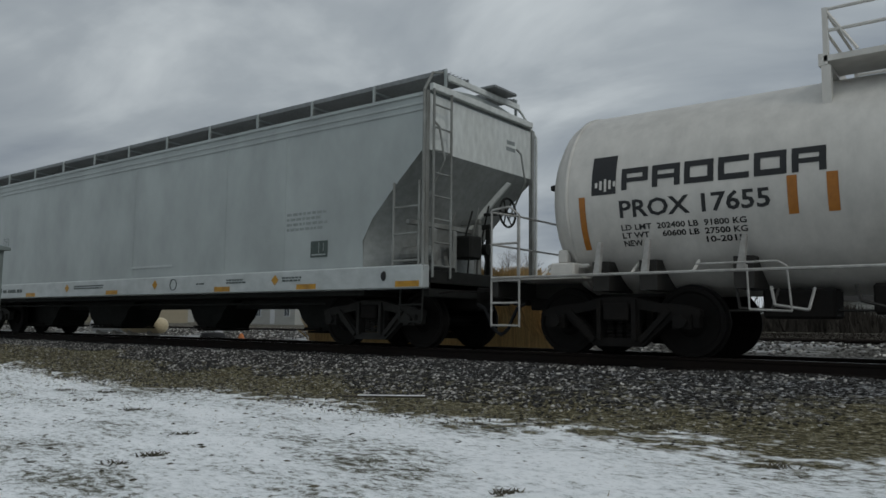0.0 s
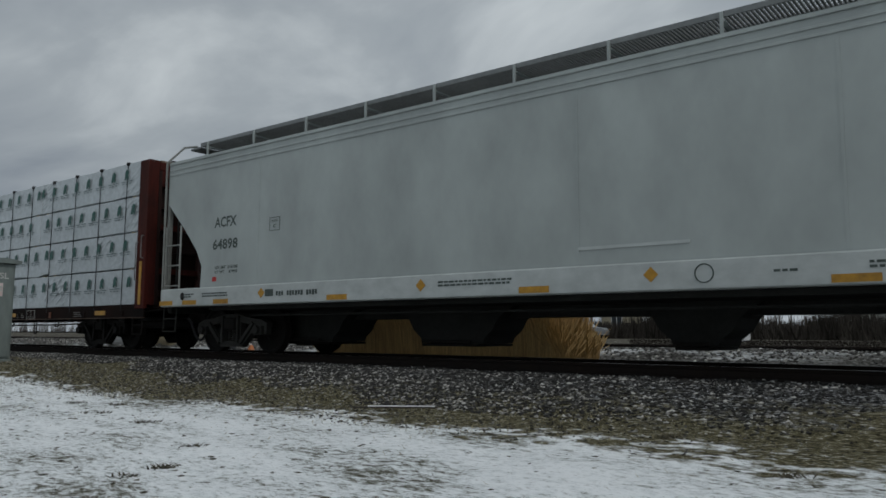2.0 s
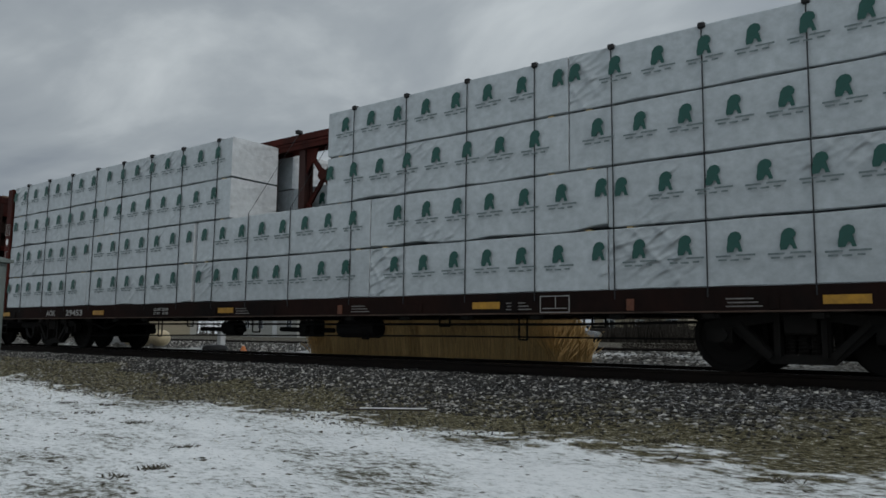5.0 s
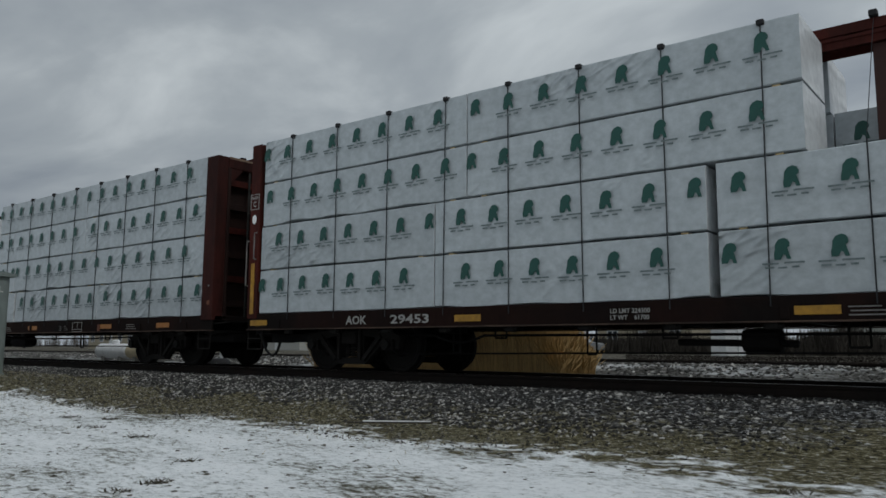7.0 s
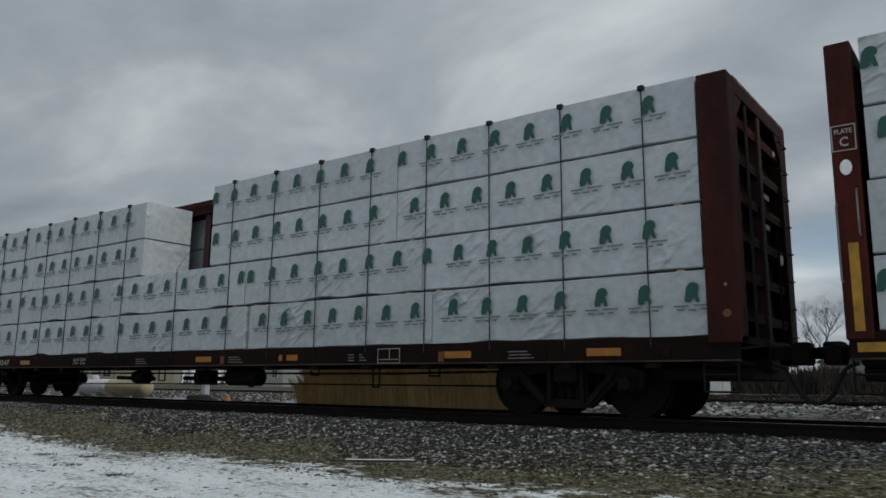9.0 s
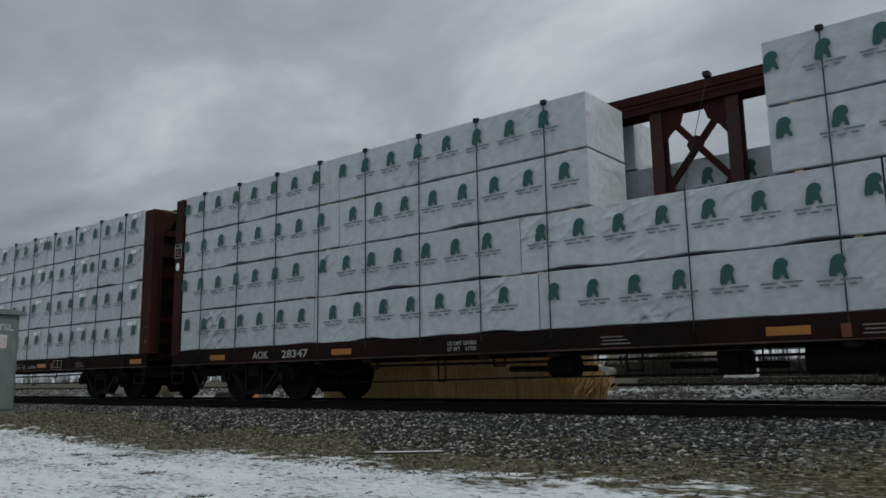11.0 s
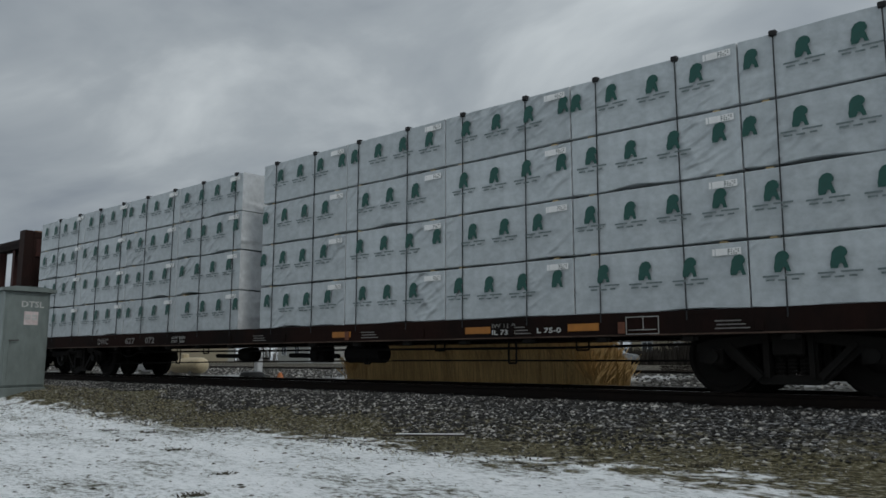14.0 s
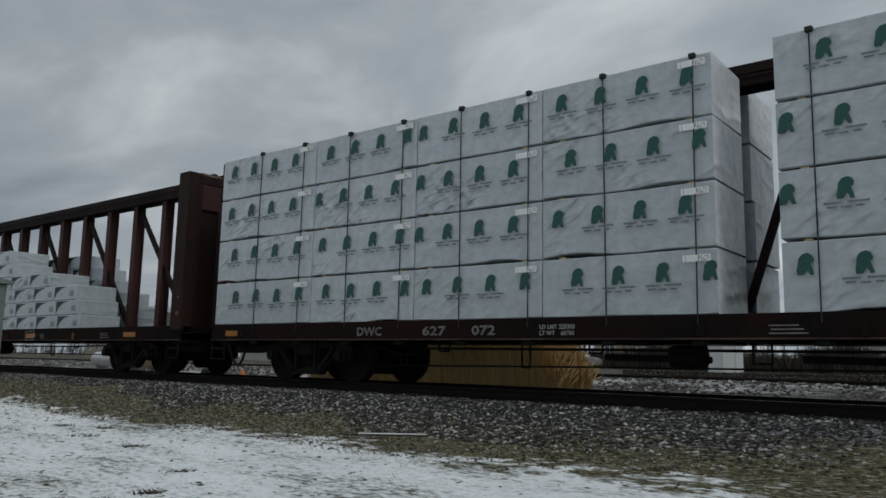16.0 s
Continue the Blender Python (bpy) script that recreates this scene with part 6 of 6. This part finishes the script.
house(-12, 90, 10, 8, 3.0, "siding", 6, "grey house among bare trees")
house(-120, 75, 12, 8, 3.0, "siding", -8, "grey house at the edge of the yard")


def shed(x, y, turn):
    o = thing("shed", "small white shed with a ribbed door", "shed", pose(x, y, ground_z(x, y), 0, 0, turn))
    part("wall", boxes((-0.75, 0.75, -1, 1, 0, 1.7)), M["shed"], o)
    bm = bmesh.new()
    slab(bm, [(-0.9, 1.704), (0.9, 1.704), (0, 2.1)], -1.1, 1.1)
    part("roof", bm, M["roof"], o)
    part("door", boxes((0.05, 0.65, -1.04, -1.004, 0.05, 1.5), *[(0.08 + 0.095 * k, 0.11 + 0.095 * k, -1.06, -1.041, 0.05, 1.5) for k in range(6)]), M["tag"], o)


shed(-14.4, 45.0, 6)


def parked_car(x, y, turn):
    o = thing("parked_car", "silver car parked before the houses", "car", pose(x, y, ground_z(x, y), 0, 0, turn))
    bm = bmesh.new()
    slab(bm, [(-2.1, 0.28), (2.1, 0.28), (2.15, 0.62), (1.95, 0.82), (1.1, 0.92), (0.55, 1.38), (-1.0, 1.40), (-1.6, 0.95), (-2.1, 0.88)], -0.85, 0.85)
    bmesh.ops.bevel(bm, geom=bm.edges[:], offset=0.06, segments=2, affect="EDGES")
    part("body", bm, M["car_paint"], o, smooth=False)
    for sy in (-1, 1):
        bm = bmesh.new()
        slab(bm, [(0.85, 0.94), (0.45, 1.30), (-0.92, 1.32), (-1.35, 0.98)], *sorted((sy * 0.855, sy * 0.865)))
        part("side_window", bm, M["glass"], o)
        for xx in (-1.3, 1.3):
            bm = bmesh.new()
            lathe(bm, [(-0.1, 0.18), (-0.1, 0.3), (0.1, 0.3), (0.1, 0.18)], "y", 16, (xx, sy * 0.78, 0.30))
            part("wheel", bm, M["rubber"], o)


parked_car(-29.5, 55.0, 12)
parked_car(-48.0, 52.0, 4)


# ---- reeds, trees ----
def reeds(x0, x1, y0, y1, count, height):
    rng = np.random.default_rng(5)
    V, F = [], []
    for k in range(count):
        x, y = rng.uniform(x0, x1), rng.uniform(y0, y1)
        e = min(1.0, (x - x0) / 1.2 + 0.35, (x1 - x) / 1.2 + 0.35)
        h = height * e * rng.uniform(0.6, 1.05)
        lx, ly = rng.normal(0, 0.11), rng.normal(0, 0.16)
        w = rng.uniform(0.005, 0.016)
        g = -0.32
        b = len(V)
        V += [(x - w, y, g), (x + w, y, g), (x + lx * 0.4 + w * 0.8, y + ly * 0.4, g + h * 0.6), (x + lx * 0.4 - w * 0.8, y + ly * 0.4, g + h * 0.6), (x + lx + w * 1.6, y + ly, g + h * 0.86), (x + lx - w * 1.6, y + ly, g + h * 0.86), (x + lx * 1.3, y + ly * 1.3, g + h)]
        F += [(b, b + 1, b + 2, b + 3), (b + 3, b + 2, b + 4, b + 5), (b + 5, b + 4, b + 6)]
    me = bpy.data.meshes.new("dry_reeds")
    me.from_pydata(V, [], F)
    me.materials.append(M["reed"])
    tagged(new("dry_reeds", me), "clump of tall tan dry reeds beside the track", "reeds", kind="stuff")


reeds(-14.9, -7.75, 13.7, 15.2, 30000, 1.9)


def tree_mesh(seed, height):
    r = random.Random(seed)
    V, F = [], []

    def limb(p, d, length, rad, depth):
        n = 3 if depth > 2 else 5
        segs = 3
        rings = []
        for k in range(segs + 1):
            rr = rad * (1 - 0.45 * k / segs)
            s = d.orthogonal().normalized()
            c = d.cross(s)
            b = len(V)
            for j in range(n):
                a = 2 * math.pi * j / n
                V.append(p + rr * (math.cos(a) * s + math.sin(a) * c))
            rings.append(b)
            if k < segs:
                p = p + d * length / segs
                d = (d + Vector((r.uniform(-1, 1), r.uniform(-1, 1), r.uniform(-0.2, 0.6))) * 0.16).normalized()
            if depth < 5 and k > 0:
                for _ in range(2 if depth else (2 if k < segs else 3)):
                    side = Vector((r.uniform(-1, 1), r.uniform(-1, 1), r.uniform(0.1, 0.9))).normalized()
                    if r.random() < 0.86:
                        limb(p, (d * 0.62 + side * 0.7).normalized(), length * r.uniform(0.50, 0.68), rr * 0.58, depth + 1)
        for a, b in zip(rings, rings[1:]):
            for j in range(n):
                F.append((a + j, a + (j + 1) % n, b + (j + 1) % n, b + j))
    limb(Vector((0, 0, -0.1)), Vector((0, 0, 1)), height * 0.42, height * 0.02, 0)
    me = bpy.data.meshes.new("crown")
    me.from_pydata([tuple(v) for v in V], [], F)
    me.materials.append(M["twig"])
    return me


TREES = [tree_mesh(k, 9.5) for k in (3, 11)]
rt = random.Random(4)
for k in range(34):
    x = -150 + 170 * (k + rt.uniform(-0.3, 0.3)) / 34
    y = rt.uniform(72, 105)
    t = thing("bare_tree", "bare winter tree with fine grey-brown twigs", "tree", pose(x, y, ground_z(x, y), 0, 0, rt.uniform(0, 360)), group="bare trees past the tracks")
    o = part("crown", TREES[k % 2], None, t)
    sc = rt.uniform(0.75, 1.15)
    o.matrix_basis = Matrix.Diagonal((sc, sc, sc, 1))


def far_woods():
    """A low uneven line of distant woods along the horizon."""
    rng = np.random.default_rng(9)
    V, F = [], []
    for k in range(900):
        x, y = rng.uniform(-420, 160), rng.uniform(125, 170)
        h, w = rng.uniform(3.5, 8.5), rng.uniform(0.6, 1.6)
        for j in range(7):
            a, b = rng.uniform(-w, w), rng.uniform(-w, w)
            n = len(V)
            V += [(x - 0.10, y, -0.6), (x + 0.10, y, -0.6), (x + a, y + b, h * rng.uniform(0.6, 1))]
            F.append((n, n + 1, n + 2))
    me = bpy.data.meshes.new("far_woods")
    me.from_pydata(V, [], F)
    me.materials.append(M["far_wood"])
    tagged(new("far_woods", me), "distant line of bare grey woods", "woods", kind="stuff")


far_woods()


def brush_line():
    """A dense dark hedge of twigs before the woods."""
    rng = np.random.default_rng(12)
    V, F = [], []
    for k in range(26000):
        x = rng.uniform(-48, 16)
        y = rng.uniform(56, 64)
        h = rng.uniform(0.5, 2.5) * (0.75 + 0.25 * math.sin(x * 0.7) * math.sin(x * 0.23 + 1))
        a, b, w = rng.normal(0, 0.35), rng.normal(0, 0.35), rng.uniform(0.03, 0.10)
        n = len(V)
        g = 0.0
        V += [(x - w, y, g), (x + w, y, g), (x + a, y + b, g + h)]
        F.append((n, n + 1, n + 2))
    # low weeds on the flat before it
    for k in range(16000):
        y = rng.uniform(22, 46)
        x = y * rng.uniform(-0.46, 0.15)
        a, b, w, g = rng.normal(0, 0.12), rng.normal(0, 0.1), rng.uniform(0.02, 0.05), ground_z(x, y)
        h = rng.uniform(0.04, 0.15)
        n = len(V)
        V += [(x - w, y, g), (x + w, y, g), (x + a, y + b, g + h)]
        F.append((n, n + 1, n + 2))
    me = bpy.data.meshes.new("brush")
    me.from_pydata(V, [], F)
    me.materials.append(M["brush"])
    tagged(new("brush", me), "dense dark brush along the far side of the yard", "brush", kind="stuff")


brush_line()

# ---- loose ground cover ----
scatter("ballast_stones", "dark crushed-stone ballast with snow between the stones", "ballast", M["ballast"], 74000, strip_place(7.2, 9.85, slant=True), (0.010, 0.031), 0.6, 2)
scatter("gravel_stones", "grey stones scattered in dead grass", "gravel", M["ballast"], 16000, strip_place(5.9, 7.7), (0.006, 0.020), 0.6, 3)
scatter("far_ballast", "snowy grey ballast of the second track", "ballast", M["far_stone"], 26000, strip_place(15.2, 17.6, -38, 3), (0.018, 0.045), 0.7, 4)
scatter("grass_clods", "dark clods of dead grass poking through snow", "grass", M["clod"], 1300, strip_place(2.2, 6.6, -20, -0.6), (0.005, 0.030), 0.25, 5)


def dead_grass():
    rng = np.random.default_rng(8)
    V, F = [], []
    for k in range(26000):
        x, y = strip_place(5.8, 7.6)(rng)
        if rng.uniform() < 0.12:
            y -= rng.uniform(0, 2.2)
        z = ground_z(x, y)
        a, l, h = rng.uniform(0, 6.28), rng.uniform(0.03, 0.11), rng.uniform(0.005, 0.05)
        c, d = math.cos(a), math.sin(a)
        w = 0.0035
        n = len(V)
        V += [(x - d * w, y + c * w, z), (x + d * w, y - c * w, z), (x + c * l, y + d * l, z + h)]
        F.append((n, n + 1, n + 2))
    me = bpy.data.meshes.new("dead_grass")
    me.from_pydata(V, [], F)
    me.materials.append(M["straw"])
    tagged(new("dead_grass", me), "flattened tan dead grass beside the ballast", "grass", kind="stuff")


dead_grass()


def clod(x, y, w, seed):
    """A dark tuft of dead grass that lies on the snow."""
    r = random.Random(seed)
    o = thing("grass_tuft", "dark flattened tuft of dead grass in the snow", "grass", pose(x, y, ground_z(x, y), 0, 0, 40), group="grass tufts in the snow")
    bm = bmesh.new()
    for k in range(46):
        px, py = r.gauss(0, w * 0.30), r.gauss(0, 0.035)
        a, l, h = r.uniform(0, 6.28), r.uniform(0.03, 0.09), r.uniform(0.006, 0.04)
        v = [bm.verts.new((px - 0.012, py, -0.01)), bm.verts.new((px + 0.012, py, -0.01)), bm.verts.new((px + math.cos(a) * l, py + math.sin(a) * l * 0.5, h)), bm.verts.new((px, py + 0.02, -0.01))]
        bm.faces.new((v[0], v[1], v[2]))
        bm.faces.new((v[1], v[3], v[2]))
        bm.faces.new((v[3], v[0], v[2]))
    part("tuft", bm, M["clod"], o)


TUFTS = ((-9.40, 4.96, 0.34), (-2.66, 4.10, 0.16), (-1.48, 5.70, 0.22),
         (-8.05, 4.82, 0.26), (-5.49, 3.16, 0.22), (-2.75, 6.73, 0.25),
         (-9.84, 5.49, 0.2), (-6.20, 4.18, 0.2), (-5.56, 3.49, 0.18), (-10.6, 5.3, 0.25))
for k, (x, y, w) in enumerate(TUFTS):
    clod(x, y, w, k)


def motions():
    whole = [k * 1.0 for k in range(17)]
    for ob, u, y, z in RIDERS:
        walk(ob, [(t, pose(u + gone(t), y, z)) for t in whole])
    fine = [k * 0.1 for k in range(161)]
    for ob, x in ROLLERS:
        walk(ob, [(t, Matrix.Translation((x, 0, 0.452)) @ Matrix.Rotation(gone(t) / 0.452, 4, "Y")) for t in fine])


motions()
